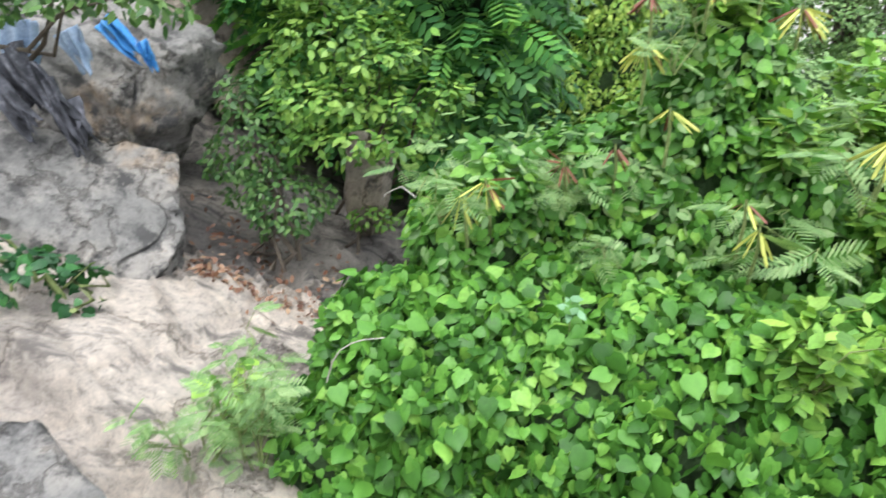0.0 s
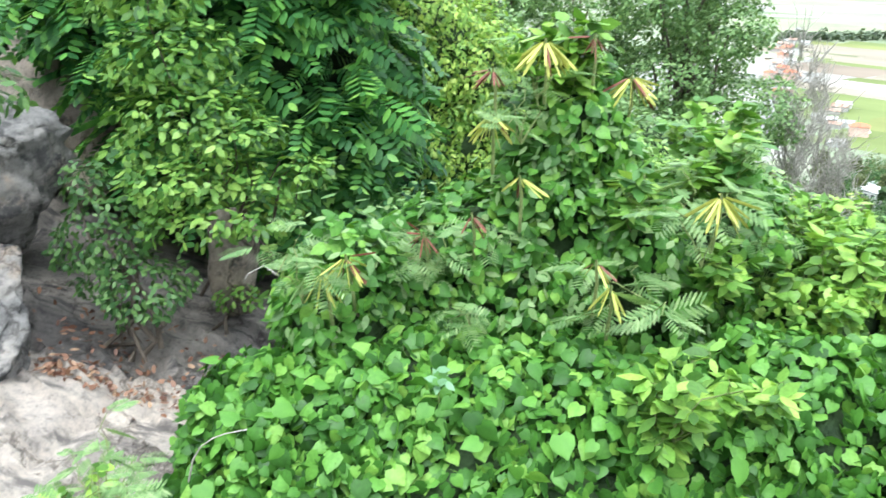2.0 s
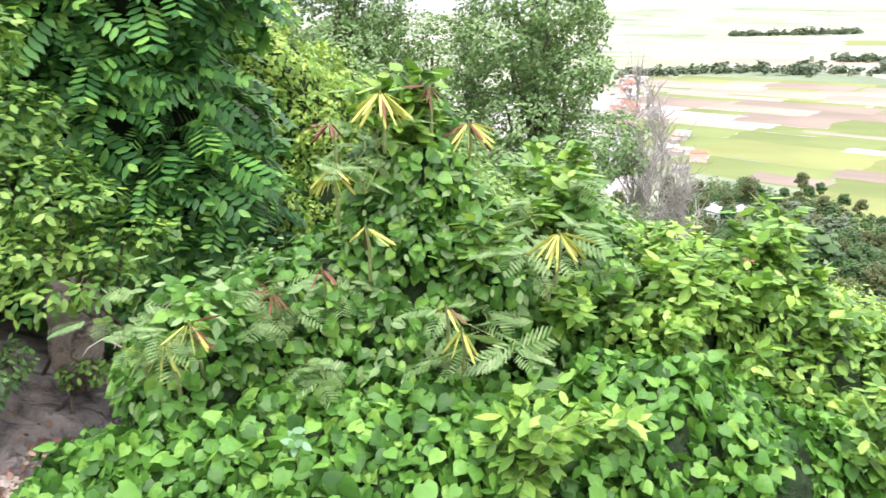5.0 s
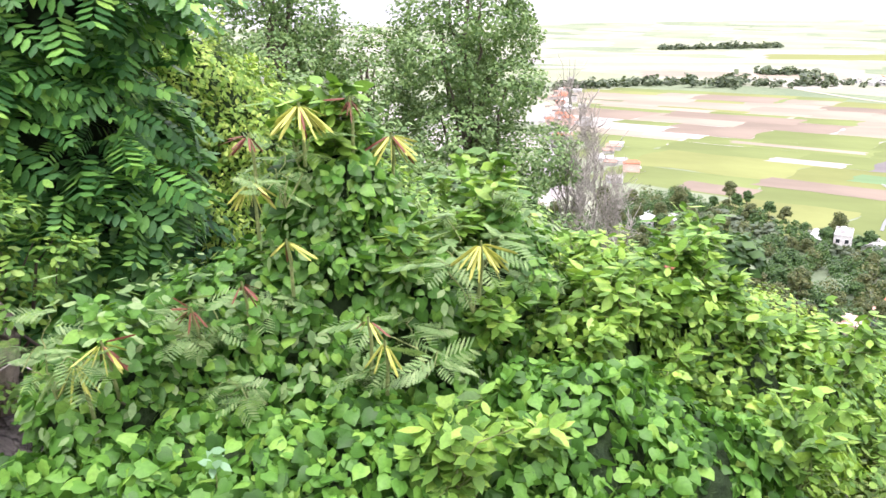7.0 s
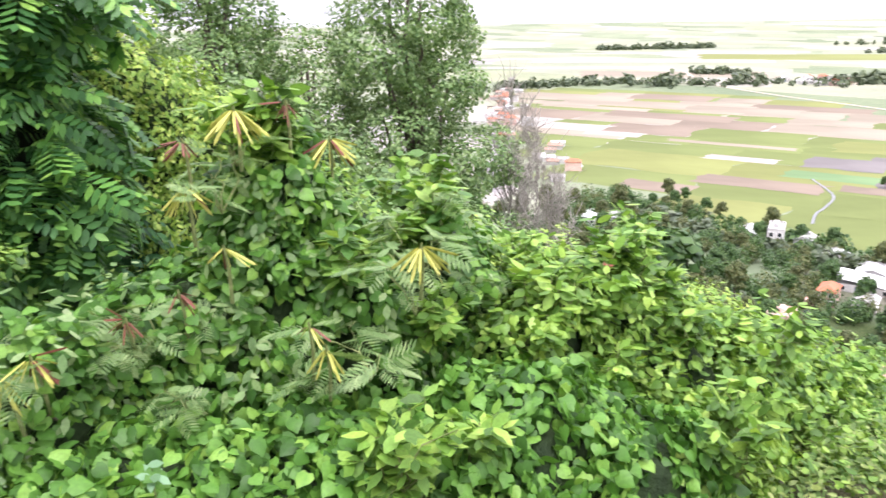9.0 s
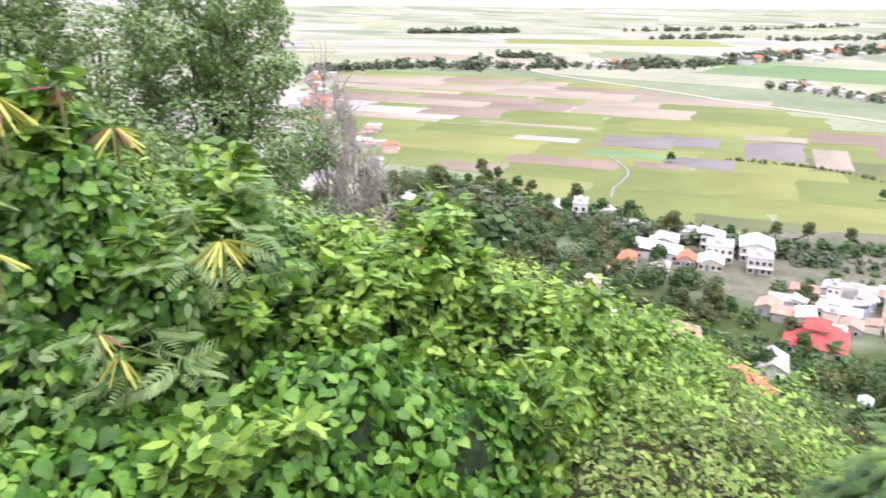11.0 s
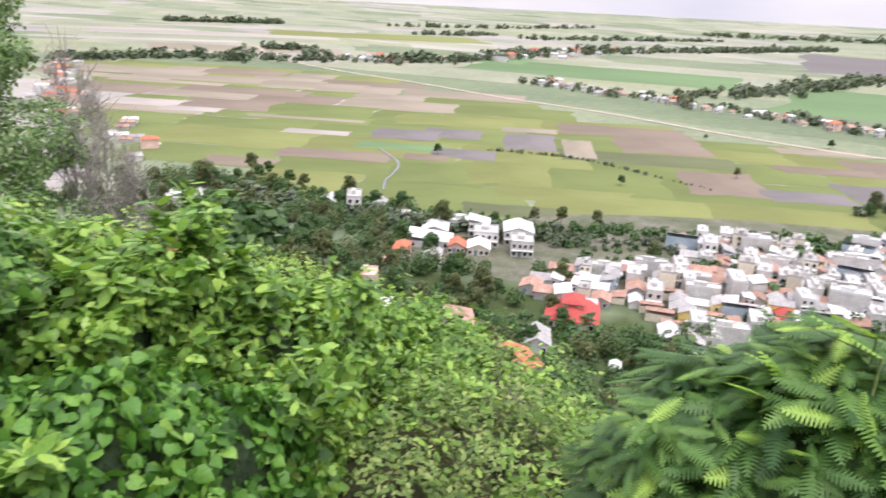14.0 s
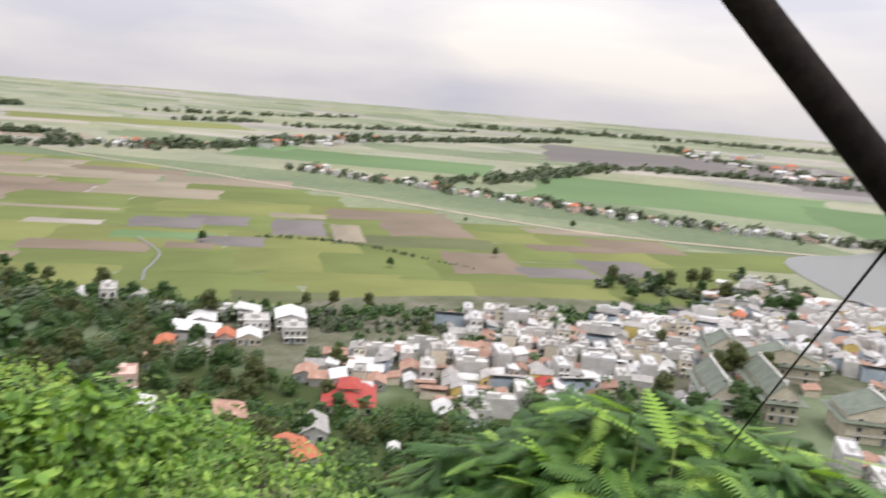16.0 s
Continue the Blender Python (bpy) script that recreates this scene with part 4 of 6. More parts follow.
def shoot_spray(name, at, tips, leaf, size, per, mat, label, category, seed, flat=0.3, stem_r=0.008, group=""):
    """Arching shoots from one root, each set with leaves along its length."""
    g = np.random.default_rng(seed)
    t = thing(name, at, label, category, group)
    pos, nor, alo = [], [], []
    for tip in tips:
        pts = wander((0, 0, 0), tip, 8, 0.03, g)
        L = Vector(tip).length
        pts = [(p[0], p[1], p[2] + 0.16 * L * math.sin(math.pi * i / 7)) for i, p in enumerate(pts)]
        part("stem", tubes("stem", [(pts, [stem_r * (1 - 0.11 * i) for i in range(8)], 5)], M_STEM), None, t)
        for k in range(per):
            u = 0.25 + 0.75 * (k + g.random()) / per
            i = min(6, int(u * 7))
            w = u * 7 - i
            a, b = np.array(pts[i]), np.array(pts[i + 1])
            d = unit((b - a)[None])[0]
            side = unit(np.cross(d, (0, 0, 1))[None])[0] * (1 if k % 2 else -1)
            pos.append(a + (b - a) * w)
            nor.append(np.array((0, 0, 1.0)) + g.normal(size=3) * flat)
            alo.append(side * 0.9 + d * 0.6 + np.array((0, 0, -0.25)) + g.normal(size=3) * 0.2)
        pos.append(np.array(pts[-1]))
        nor.append(np.array((0, 0, 1.0)))
        alo.append(d)
    n = len(pos)
    v, f = joined(leaf[0], leaf[1], placements(np.array(pos), np.array(nor), np.array(alo), size * (0.65 + 0.6 * g.random(n))))
    part("leaves", mesh_data("leaves", v, f, mat), mat, t)["kind"] = "stuff"
    return t


def fan(n, reach, up, g, front=None):
    a = g.random(n) * 2 * math.pi if front is None else radians(front) + g.normal(size=n) * 0.8
    return [(math.cos(q) * reach * g.uniform(.5, 1), math.sin(q) * reach * g.uniform(.5, 1), up * g.uniform(.3, 1)) for q in a]


sg = np.random.default_rng(99)
# feathery-leaved shoots through the vine
for x, y, z, reach, up, n, s in ((0.75, 3.5, 0.15, 0.35, 0.40, 4, 0.15), (0.45, 3.45, 0.1, 0.35, 0.32, 4, 0.14), (1.95, 3.2, 0.25, 0.42, 0.45, 5, 0.17), (2.25, 3.75, 0.3, 0.3, 0.60, 4, 0.16), (1.60, 2.95, 0.05, 0.40, 0.3, 4, 0.17),
                                (-0.05, 3.15, 0.15, 0.28, 0.32, 4, 0.14), (1.05, 3.45, 0.85, 0.25, 0.35, 4, 0.14), (0.85, 3.15, -0.05, 0.3, 0.22, 2, 0.15), (2.6, 3.7, 0.05, 0.35, 0.35, 4, 0.15)):
    shoot_spray("feathery_shrub", (x, y, z), fan(n, reach, up, sg), FROND, s, 5, M_FEATHER, "feathery twice-divided leaves on arching shoots", "shrub", int(100 + x * 50), 0.3, 0.006, "feathery shoots among the vine")
# leafy lime shoots
for x, y, z, reach, up, n, s in ((2.30, 3.95, 0.30, 0.16, 0.68, 6, 0.10), (1.35, 3.80, 1.0, 0.16, 0.42, 7, 0.10), (3.75, 3.9, -0.15, 0.16, 0.5, 7, 0.09), (1.65, 2.45, -0.35, 0.28, 0.40, 8, 0.09), (1.95, 2.55, -0.3, 0.2, 0.36, 6, 0.08),
                                (4.6, 3.8, -0.75, 0.3, 0.35, 9, 0.09), (5.5, 3.9, -1.05, 0.3, 0.35, 9, 0.09), (3.2, 3.3, -0.55, 0.3, 0.3, 8, 0.085), (6.2, 3.8, -1.5, 0.4, 0.4, 10, 0.09), (5.0, 3.2, -1.4, 0.4, 0.35, 10, 0.09), (2.7, 3.4, -0.2, 0.3, 0.4, 8, 0.09), (3.0, 4.1, 0.0, 0.3, 0.4, 8, 0.09)):
    shoot_spray("leafy_shoot", (x, y, z), fan(n, reach, up, sg), OVAL, s * 1.15, 22, M_LIME, "upright lime-green leafy shoots above the vine", "shrub", int(200 + x * 40), 0.5, 0.006, "leafy shoots above the vine")
pl = thing("pale_sprig", (0.574, 2.66, -0.10), "pale blue-green lobed leaf among the vine", "leaf")
g_ = np.random.default_rng(4)
blade_mesh = mesh_data("blade", OVAL_V, np.array(OVAL_F), M_PALE)
for k in range(7):
    a_ = k * 0.9
    m_ = placements(np.array([(0, -0.03, 0.12)]) + g_.normal(size=(1, 3)) * 0.02, np.array([[0, -0.8, 0.6]]) + g_.normal(size=(1, 3)) * 0.2, np.array([[math.cos(a_), -0.2, math.sin(a_)]]), np.array([0.065]))[0]
    ob = new("blade", blade_mesh)
    ob.parent = pl
    ob.matrix_local = Matrix([[*map(float, m_[i])] for i in range(3)] + [[0, 0, 0, 1]])
part("stalk", tubes("stalk", [([(0, 0, -0.1), (0, -0.02, 0.12)], [0.004, 0.003], 5)], M_STEM), None, pl)

# feathery pale bush in front of the slab
for x, y, z, n in ((-1.0, 2.58, -0.95, 8), (-0.85, 2.45, -0.95, 6), (-1.10, 2.40, -0.95, 6)):
    shoot_spray("feathery_shrub", (x, y, z), fan(n, 0.30, 0.80, sg), FROND, 0.12, 6, M_FEATHER, "pale feathery shrub in front of the rock slab", "shrub", int(300 - x * 90), 0.4, 0.007, "pale feathery shrubs before the slab")
shoot_spray("leafy_shoot", (-1.0, 2.62, -0.9), fan(6, 0.14, 0.78, sg), HEART, 0.07, 7, M_LIME, "light green vine tip above a feathery shrub", "shrub", 340, 0.5)

# dull shrubs on the slab
bush("slab_shrub", [(-1.55, 4.75, 0.0, 0.30, 0.25, 0.32), (-1.40, 4.70, -0.32, 0.34, 0.25, 0.18), (-1.25, 4.55, -0.42, 0.24, 0.22, 0.26), (-1.62, 4.85, 0.25, 0.18, 0.2, 0.2)], OVAL, 0.06, 1300, M_DULL, "thin grey-green shrub growing from a crack in the slab", "shrub", 51, core=False, stems=9, stem_mat=M_BARK, rough=0.4, depth=0.7, base=(-1.32, 4.55, -0.72))
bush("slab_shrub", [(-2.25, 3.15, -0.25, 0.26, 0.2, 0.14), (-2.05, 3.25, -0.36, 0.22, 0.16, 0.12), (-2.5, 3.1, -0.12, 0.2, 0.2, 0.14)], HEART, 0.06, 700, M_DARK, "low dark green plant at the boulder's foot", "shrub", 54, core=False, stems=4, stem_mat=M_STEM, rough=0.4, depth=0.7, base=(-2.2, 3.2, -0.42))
bush("slab_shrub", [(-0.80, 5.35, -0.78, 0.2, 0.15, 0.10)], OVAL, 0.06, 900, M_ELM, "small green plant at the foot of a stone", "shrub", 57, core=False, stems=3, base=(-0.8, 5.35, -0.95))
# shade inside the pinnate tree, painted near-black on its core
M_TREE_CORE_SHADE = mottled("tree_core_shade", [(0.3, (0.008, 0.016, 0.007)), (0.7, (0.02, 0.034, 0.013))], 5.0, 40.0, relief=1.0, dist=0.05)
M_PINNATE = leaf_material("tree_pinnate_leaf", [(0.0, (0.032, 0.108, 0.032)), (0.5, (0.085, 0.225, 0.056)), (0.82, (0.155, 0.36, 0.072)), (1.0, (0.28, 0.50, 0.10))], thin=0.3)
M_YOUNG = leaf_material("young_leaf", [(0.0, (0.20, 0.40, 0.05)), (1.0, (0.32, 0.52, 0.08))])
# bright shrub tree in layers
bush("shrub_tree", [(-1.05, 5.05, 1.15, 0.42, 0.4, 0.22), (-0.95, 5.0, 0.78, 0.46, 0.42, 0.2), (-0.62, 4.95, 0.62, 0.34, 0.35, 0.15), (-0.95, 4.95, 0.36, 0.46, 0.42, 0.2), (-0.52, 4.95, 0.34, 0.42, 0.32, 0.14), (-0.22, 4.98, 0.36, 0.22, 0.2, 0.09), (-0.85, 4.9, 0.08, 0.42, 0.36, 0.16), (-1.15, 5.0, 0.55, 0.3, 0.3, 0.2), (-0.5, 4.9, 0.08, 0.3, 0.3, 0.12), (-1.2, 5.1, 1.6, 0.45, 0.4, 0.3)],
     OVAL, 0.078, 720, M_TIERLEAF, "bright green small-leaved shrub tree in tiers beside boulders", "tree", 61, core=False, stems=9, rough=0.3, depth=0.75, shrink=0.5, core_mat=M_CORE_SHADE, droop=0.25, tilt=0.8, base=(-1.0, 6.0, -0.95))
# overhanging branch
bush("overhanging_branch", [(-2.35, 3.95, 1.10, 0.40, 0.3, 0.13), (-1.95, 4.0, 1.08, 0.35, 0.25, 0.12), (-2.75, 3.9, 1.05, 0.3, 0.3, 0.12), (-2.5, 4.1, 1.35, 0.7, 0.4, 0.2)], OVAL, 0.08, 750, M_DULL, "leafy branch overhanging the boulders", "tree", 65, core=False, stems=6, rough=0.4, depth=0.8, base=(-3.4, 4.6, 0.6))
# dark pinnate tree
bush("pinnate_tree", [(-0.28, 7.0, 1.05, 1.10, 1.0, 0.9), (-0.73, 7.1, 0.2, 1.0, 0.9, 0.7), (0.27, 6.85, 0.40, 0.65, 0.7, 0.65), (-0.38, 7.0, 2.2, 1.3, 1.1, 0.9), (-1.18, 7.3, 1.6, 1.2, 1.0, 1.2), (-0.18, 6.9, -0.35, 0.8, 0.6, 0.45)], PAIRED, 0.42, 95, M_PINNATE, "dark tree with large leaves of paired oval leaflets", "tree", 71, stems=9, rough=0.25, depth=0.45, shrink=0.72, droop=0.35, tilt=0.9, spread=0.35, core_mat=M_TREE_CORE_SHADE, base=(-0.2, 7.6, -1.6))
# the near-black leaf colour here also holds the shade behind the boulders
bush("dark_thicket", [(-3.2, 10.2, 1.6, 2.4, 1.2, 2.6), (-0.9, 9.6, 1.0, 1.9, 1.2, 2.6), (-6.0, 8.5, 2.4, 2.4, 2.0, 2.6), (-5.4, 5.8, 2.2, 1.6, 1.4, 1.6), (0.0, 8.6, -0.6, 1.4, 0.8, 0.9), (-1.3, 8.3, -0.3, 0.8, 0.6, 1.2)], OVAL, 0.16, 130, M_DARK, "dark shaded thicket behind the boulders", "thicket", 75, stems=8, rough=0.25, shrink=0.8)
bush("yellow_green_tree", [(0.9, 10.0, 0.9, 1.35, 1.1, 1.0), (1.75, 9.8, 0.35, 0.85, 0.9, 0.85), (2.2, 9.8, -0.4, 0.8, 0.8, 0.8), (0.3, 10.0, 1.4, 1.0, 1.0, 0.8), (1.3, 9.5, -0.6, 1.1, 0.8, 0.9)], OVAL, 0.08, 1150, M_YELLOWLEAF, "rounded yellow-green leafy tree", "tree", 81, stems=6, rough=0.4, depth=0.35, shrink=0.78)
# added core for the scrub, its olive tone setting how dark the gaps look
M_SCRUBCORE = mottled("scrub_core", [(0.3, (0.045, 0.055, 0.02)), (0.7, (0.13, 0.12, 0.06))], 7.0, 50.0, relief=1.0, dist=0.05)
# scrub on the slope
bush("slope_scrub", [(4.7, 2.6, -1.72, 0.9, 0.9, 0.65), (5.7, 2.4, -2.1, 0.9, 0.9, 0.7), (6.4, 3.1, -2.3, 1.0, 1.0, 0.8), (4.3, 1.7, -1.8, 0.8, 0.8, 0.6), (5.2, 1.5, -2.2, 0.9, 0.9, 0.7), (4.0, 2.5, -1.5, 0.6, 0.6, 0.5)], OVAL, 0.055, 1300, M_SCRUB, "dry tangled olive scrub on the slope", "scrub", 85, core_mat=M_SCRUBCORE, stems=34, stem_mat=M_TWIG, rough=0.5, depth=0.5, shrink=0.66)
bush("slope_bush", [(7.2, 4.1, -2.35, 0.9, 0.9, 0.75), (7.6, 3.3, -2.9, 0.9, 0.9, 0.75), (7.0, 2.6, -2.9, 0.8, 0.8, 0.7), (7.9, 2.3, -3.5, 1.1, 1.1, 0.9), (7.3, 1.5, -3.5, 1.0, 1.0, 0.85), (7.6, 0.5, -4.0, 1.1, 1.1, 0.9)], OVAL, 0.10, 420, M_ELM, "green leafy bushes at the brow of the slope", "bush", 87, stems=6, rough=0.35, depth=0.4, shrink=0.74)
bush("slope_bush", [(8.6, 7.9, -3.1, 1.3, 1.2, 0.9), (9.8, 6.8, -4.1, 1.4, 1.3, 1.0), (7.0, 7.4, -2.6, 1.2, 1.1, 0.8), (5.2, 6.9, -1.7, 1.2, 1.2, 0.9), (6.4, 5.6, -2.3, 1.1, 1.0, 0.8), (3.8, 6.6, -1.1, 1.0, 1.0, 0.9)], OVAL, 0.09, 420, M_YELLOWLEAF, "yellow-olive bush at the edge of the slope", "bush", 89, stems=6, rough=0.28, depth=0.4, shrink=0.76)
bush("slope_bush", [(3.2, 8.5, -1.2, 1.3, 1.2, 1.1), (5.0, 9.5, -2.0, 1.5, 1.3, 1.2), (7.0, 10.5, -3.2, 1.7, 1.4, 1.2), (9.5, 10.5, -4.6, 1.8, 1.5, 1.3)], OVAL, 0.10, 330, M_ELM, "green bushes below the tall trees", "bush", 91, stems=6, rough=0.28, depth=0.4, shrink=0.76)
# pinnate fronds close to the stand
fern = [(4.05, 0.42, -0.16, 0.42, 0.40, 0.40), (4.20, 0.02, 0.0, 0.50, 0.45, 0.44), (4.20, -0.42, 0.08, 0.50, 0.50, 0.42), (4.12, -0.90, -0.05, 0.50, 0.45, 0.42), (3.85, 0.20, -0.60, 0.50, 0.60, 0.48), (3.90, -0.55, -0.55, 0.50, 0.65, 0.52), (4.40, 0.50, -0.60, 0.50, 0.55, 0.45)]
bush("pinnate_bush", fern, PINNA, 0.19, 640, M_FERN, "deep green bush with large feather-like leaves", "bush", 95, stems=8, stem_mat=M_STEM, rough=0.2, depth=0.35, shrink=0.8, droop=0.15, tilt=0.9, spread=0.25)


# ---------------- dark pole and cord ----------------
shoot_extra = ((2.45, 4.15, 0.35, 0.20, 0.5, 7, 0.10), (4.25, 4.35, -0.35, 0.18, 0.75, 8, 0.10), (3.9, 3.75, -0.35, 0.22, 0.5, 8, 0.10), (2.05, 3.35, -0.05, 0.25, 0.4, 8, 0.09), (1.55, 2.38, -0.20, 0.22, 0.42, 8, 0.085), (4.9, 4.2, -0.95, 0.3, 0.4, 9, 0.09), (3.3, 3.7, -0.35, 0.3, 0.35, 8, 0.09))
for x, y, z, reach, up, n, s in shoot_extra:
    shoot_spray("leafy_shoot", (x, y, z), fan(n, reach, up, sg), OVAL, s * 1.2, 22, M_LIME, "tall lime-green leafy shoots rising from the creeper", "shrub", int(500 + x * 40), 0.5, 0.007, "leafy shoots above the vine")
eg = np.random.default_rng(61)
for b in SLOPE_VINE + TIER[4:] + [(7.2, 4.1, -2.35, 0.9, 0.9, 0.75), (7.6, 3.3, -2.9, 0.9, 0.9, 0.75), (6.6, 5.6, -2.3, 1.1, 1.0, 0.8)]:
    for _ in range(3):
        x, y = b[0] + eg.normal() * b[3] * 0.4, b[1] - 0.1 + eg.normal() * b[4] * 0.4
        z = b[2] + b[5] * 0.62
        shoot_spray("leafy_shoot", (x, y, z), fan(6, 0.2, 0.42 * eg.uniform(0.7, 1.3), eg), OVAL, 0.115, 16, M_LIME if eg.random() < 0.6 else M_ELM, "lime-green leafy shoots over the creeper", "shrub", int(700 + 37 * x + 11 * y), 0.5, 0.006, "leafy shoots above the vine")
bush("mixed_shrub", [(5.7, 2.5, -2.0, 0.9, 0.9, 0.75), (6.4, 3.1, -2.2, 1.0, 1.0, 0.82), (4.7, 2.7, -1.72, 0.85, 0.8, 0.68), (5.3, 1.6, -2.15, 0.9, 0.9, 0.72)], OVAL, 0.075, 300, M_LIME, "green leaves of shrubs among dry scrub", "shrub", 47, core=False, stems=8, stem_mat=M_TWIG, rough=0.6, depth=0.35, droop=0.4)
# new bright fronds on the pinnate bush
for x, y, z, rz in ((3.86, 0.22, 0.24, 70), (3.88, 0.04, 0.25, -20), (3.84, 0.10, 0.06, 110), (3.95, -0.14, 0.50, 20), (3.92, -0.28, 0.48, -60), (4.05, 0.36, 0.20, 100), (4.02, 0.12, 0.28, 40), (4.10, -0.10, 0.52, 60), (4.05, -0.66, 0.46, -10), (3.78, -0.40, 0.20, 130), (4.2, -0.85, 0.38, 80)):
    fr = thing("young_frond", (x, y, z - 0.12), "bright yellow-green young feather leaf", "leaf", "young fronds on the pinnate bush", rz=rz)
    part("blade", mesh_data("blade", *joined(PINNA_V, PINNA_F, placements(np.array([(0, 0, 0.12)]), np.array([[0.1, -0.5, 0.85]]), np.array([[0, 1.0, 0.35]]), np.array([0.30]))), M_YOUNG), None, fr)["kind"] = "stuff"
    part("stalk", tubes("stalk", [([(0, 0, -0.25), (0, 0.0, 0.12), (0, 0.27, 0.21)], [0.006, 0.005, 0.002], 5)], M_STEM), None, fr)
# a thicket under the tall trees
bush("tree_thicket", [(6.5, 20.5, -2.8, 2.2, 1.8, 1.9), (9.5, 21.5, -4.4, 2.4, 1.8, 2.0), (12.5, 22.0, -6.4, 2.4, 1.8, 2.0), (4.0, 19.5, -1.4, 2.0, 1.6, 1.8), (15.5, 21.5, -8.6, 2.2, 1.8, 1.9), (8.0, 24.5, -3.6, 2.2, 1.8, 1.9)], OVAL, 0.20, 110, M_GREYLEAF, "grey-green thicket under tall trees", "thicket", 141, stems=6, rough=0.35, depth=0.4, shrink=0.74)


M_PETAL = leaf_material("pink_petal", [(0.0, (0.55, 0.16, 0.14)), (1.0, (0.70, 0.32, 0.26))])
flower = thing("pink_flower", (3.51, 3.66, 0.02), "small pink flower head above the creeper", "flower")
part("stalk", tubes("stalk", [([(0, 0, -0.3), (0, 0, 0.13)], [0.005, 0.003], 5)], M_STEM), None, flower)
petal_mesh = mesh_data("petal", OVAL_V, np.array(OVAL_F), M_PETAL)
for k in range(11):
    a_ = k * 2.4
    m_ = placements(np.array([(0, 0, 0.13)]), np.array([[-math.cos(a_), -math.sin(a_), 1.2]]), np.array([[math.cos(a_), math.sin(a_), 0.9]]), np.array([0.055]))[0]
    ob = new("petal", petal_mesh)
    ob.parent = flower
    ob.matrix_local = Matrix([[*map(float, m_[i])] for i in range(3)] + [[0, 0, 0, 1]])


# ---------------- twigs ----------------
def dry_twig(points, r, label, mat):
    x, y, z = points[0]
    t = thing("twig", points[0], label, "twig")
    run = [(p[0] - x, p[1] - y, p[2] - z) for p in points]
    part("stem", tubes("stem", [(run, [r * (1 - 0.5 * i / len(run)) for i in range(len(run))], 6)], mat), None, t)


dry_twig([(-0.46, 2.34, -0.25), (-0.42, 2.30, -0.12), (-0.38, 2.28, -0.05), (-0.33, 2.275, -0.01), (-0.28, 2.27, 0.012), (-0.19, 2.25, 0.04)], 0.004, "pale bare twig lying over the vine", M_TWIG)
dry_twig([(0.0, 3.60, 0.05), (-0.14, 3.74, 0.07), (-0.25, 3.82, 0.02), (-0.35, 3.92, 0.05), (-0.44, 3.90, 0.01), (-0.47, 3.9, -0.04)], 0.005, "curling bare tendril hanging from the vine", M_TWIG)

M_POLE = mottled("black_painted_steel", [(0.3, (0.012, 0.009, 0.009)), (0.7, (0.03, 0.024, 0.022))], 20.0, 90.0, 0.85, 0.2, 0.002, 0.12)


# ---------------- trees ----------------
def make_tree(name, height, crown, leaf_size, count, mat, label, seed, slim=1.0, trunk_mat=None, lean=0.0):
    """A tapered trunk with limbs and an uneven crown of many separate leaf sprays."""
    g = np.random.default_rng(seed)
    t = thing(name, (0, 0, -400), label, "tree")
    fork = height * (0.24 if slim < 0.78 and height > 10.5 and count > 9000 else 0.38)
    top = (lean * height, 0, height * 0.9)
    runs = [(wander((0, 0, -0.8), top, 8, height * 0.025, g), [height * 0.026 * (1 - 0.12 * i) for i in range(8)], 7)]
    lobes = []
    for k in range(crown):
        a, u = k * 2.4 + g.random(), k / max(1, crown - 1)
        reach = height * 0.24 * slim * (1.1 - 0.75 * u) * g.uniform(0.7, 1.25)
        tip = (math.cos(a) * reach + lean * height * u, math.sin(a) * reach, fork + (height - fork) * (0.12 + 0.78 * u))
        r = height * g.uniform(0.10, 0.17) * (0.75 + 0.25 * slim)
        lobes.append((*tip, r, r, r * 0.72))
        runs.append((wander((lean * tip[2] * 0.6, 0, fork * (0.75 + 0.9 * u)), tip, 5, height * 0.02, g), [height * 0.010 * (1 - 0.2 * i) for i in range(5)], 5))
    part("trunk", tubes("trunk", runs, trunk_mat or M_BARK), None, t)
    per = count / len(lobes)
    r0 = float(np.mean([b[3] for b in lobes]))
    P, N = spread_on(lobes, per / (4 * math.pi * r0 * r0) * 1.6, seed + 1, 0.3, -0.9, 0, 0.6)
    v, f = joined(PLAIN_V, PLAIN_F, leaves_on(P, N, leaf_size, seed + 2, 0.3, 0.5, 0.45))
    part("crown", mesh_data("crown", v, f, mat), None, t)
    return t


def place(proto, x, y, z, turn, k=1.0, lift=0.0):
    ob = copy_thing(proto, pose(x, y, z + lift, 0, 0, turn))
    ob.scale = (k, k, k)
    return ob


# the tall trees near the slope's edge
tall = [make_tree("tall_tree", 13.0, 15, 0.15, 70000, M_GREYLEAF, "tall grey-green tree with an airy crown", 201, 0.68),
        make_tree("tall_tree", 11.0, 12, 0.14, 30000, M_GREYLEAF, "slender grey-green tree with sky between its limbs", 211, 0.5),
        make_tree("tall_tree", 14.0, 15, 0.15, 64000, M_GREYLEAF, "tall grey-green tree above the thicket", 221, 0.52)]
for tr, x, y, turn, top in ((tall[0], 13.2, 26.4, 20, 4.3), (tall[1], 9.6, 27.8, 80, 1.6), (tall[2], 6.6, 29.5, 140, 6.0)):
    tr.matrix_world = pose(x, y, top - (13.0, 11.0, 14.0)[tall.index(tr)], 0, 0, turn)


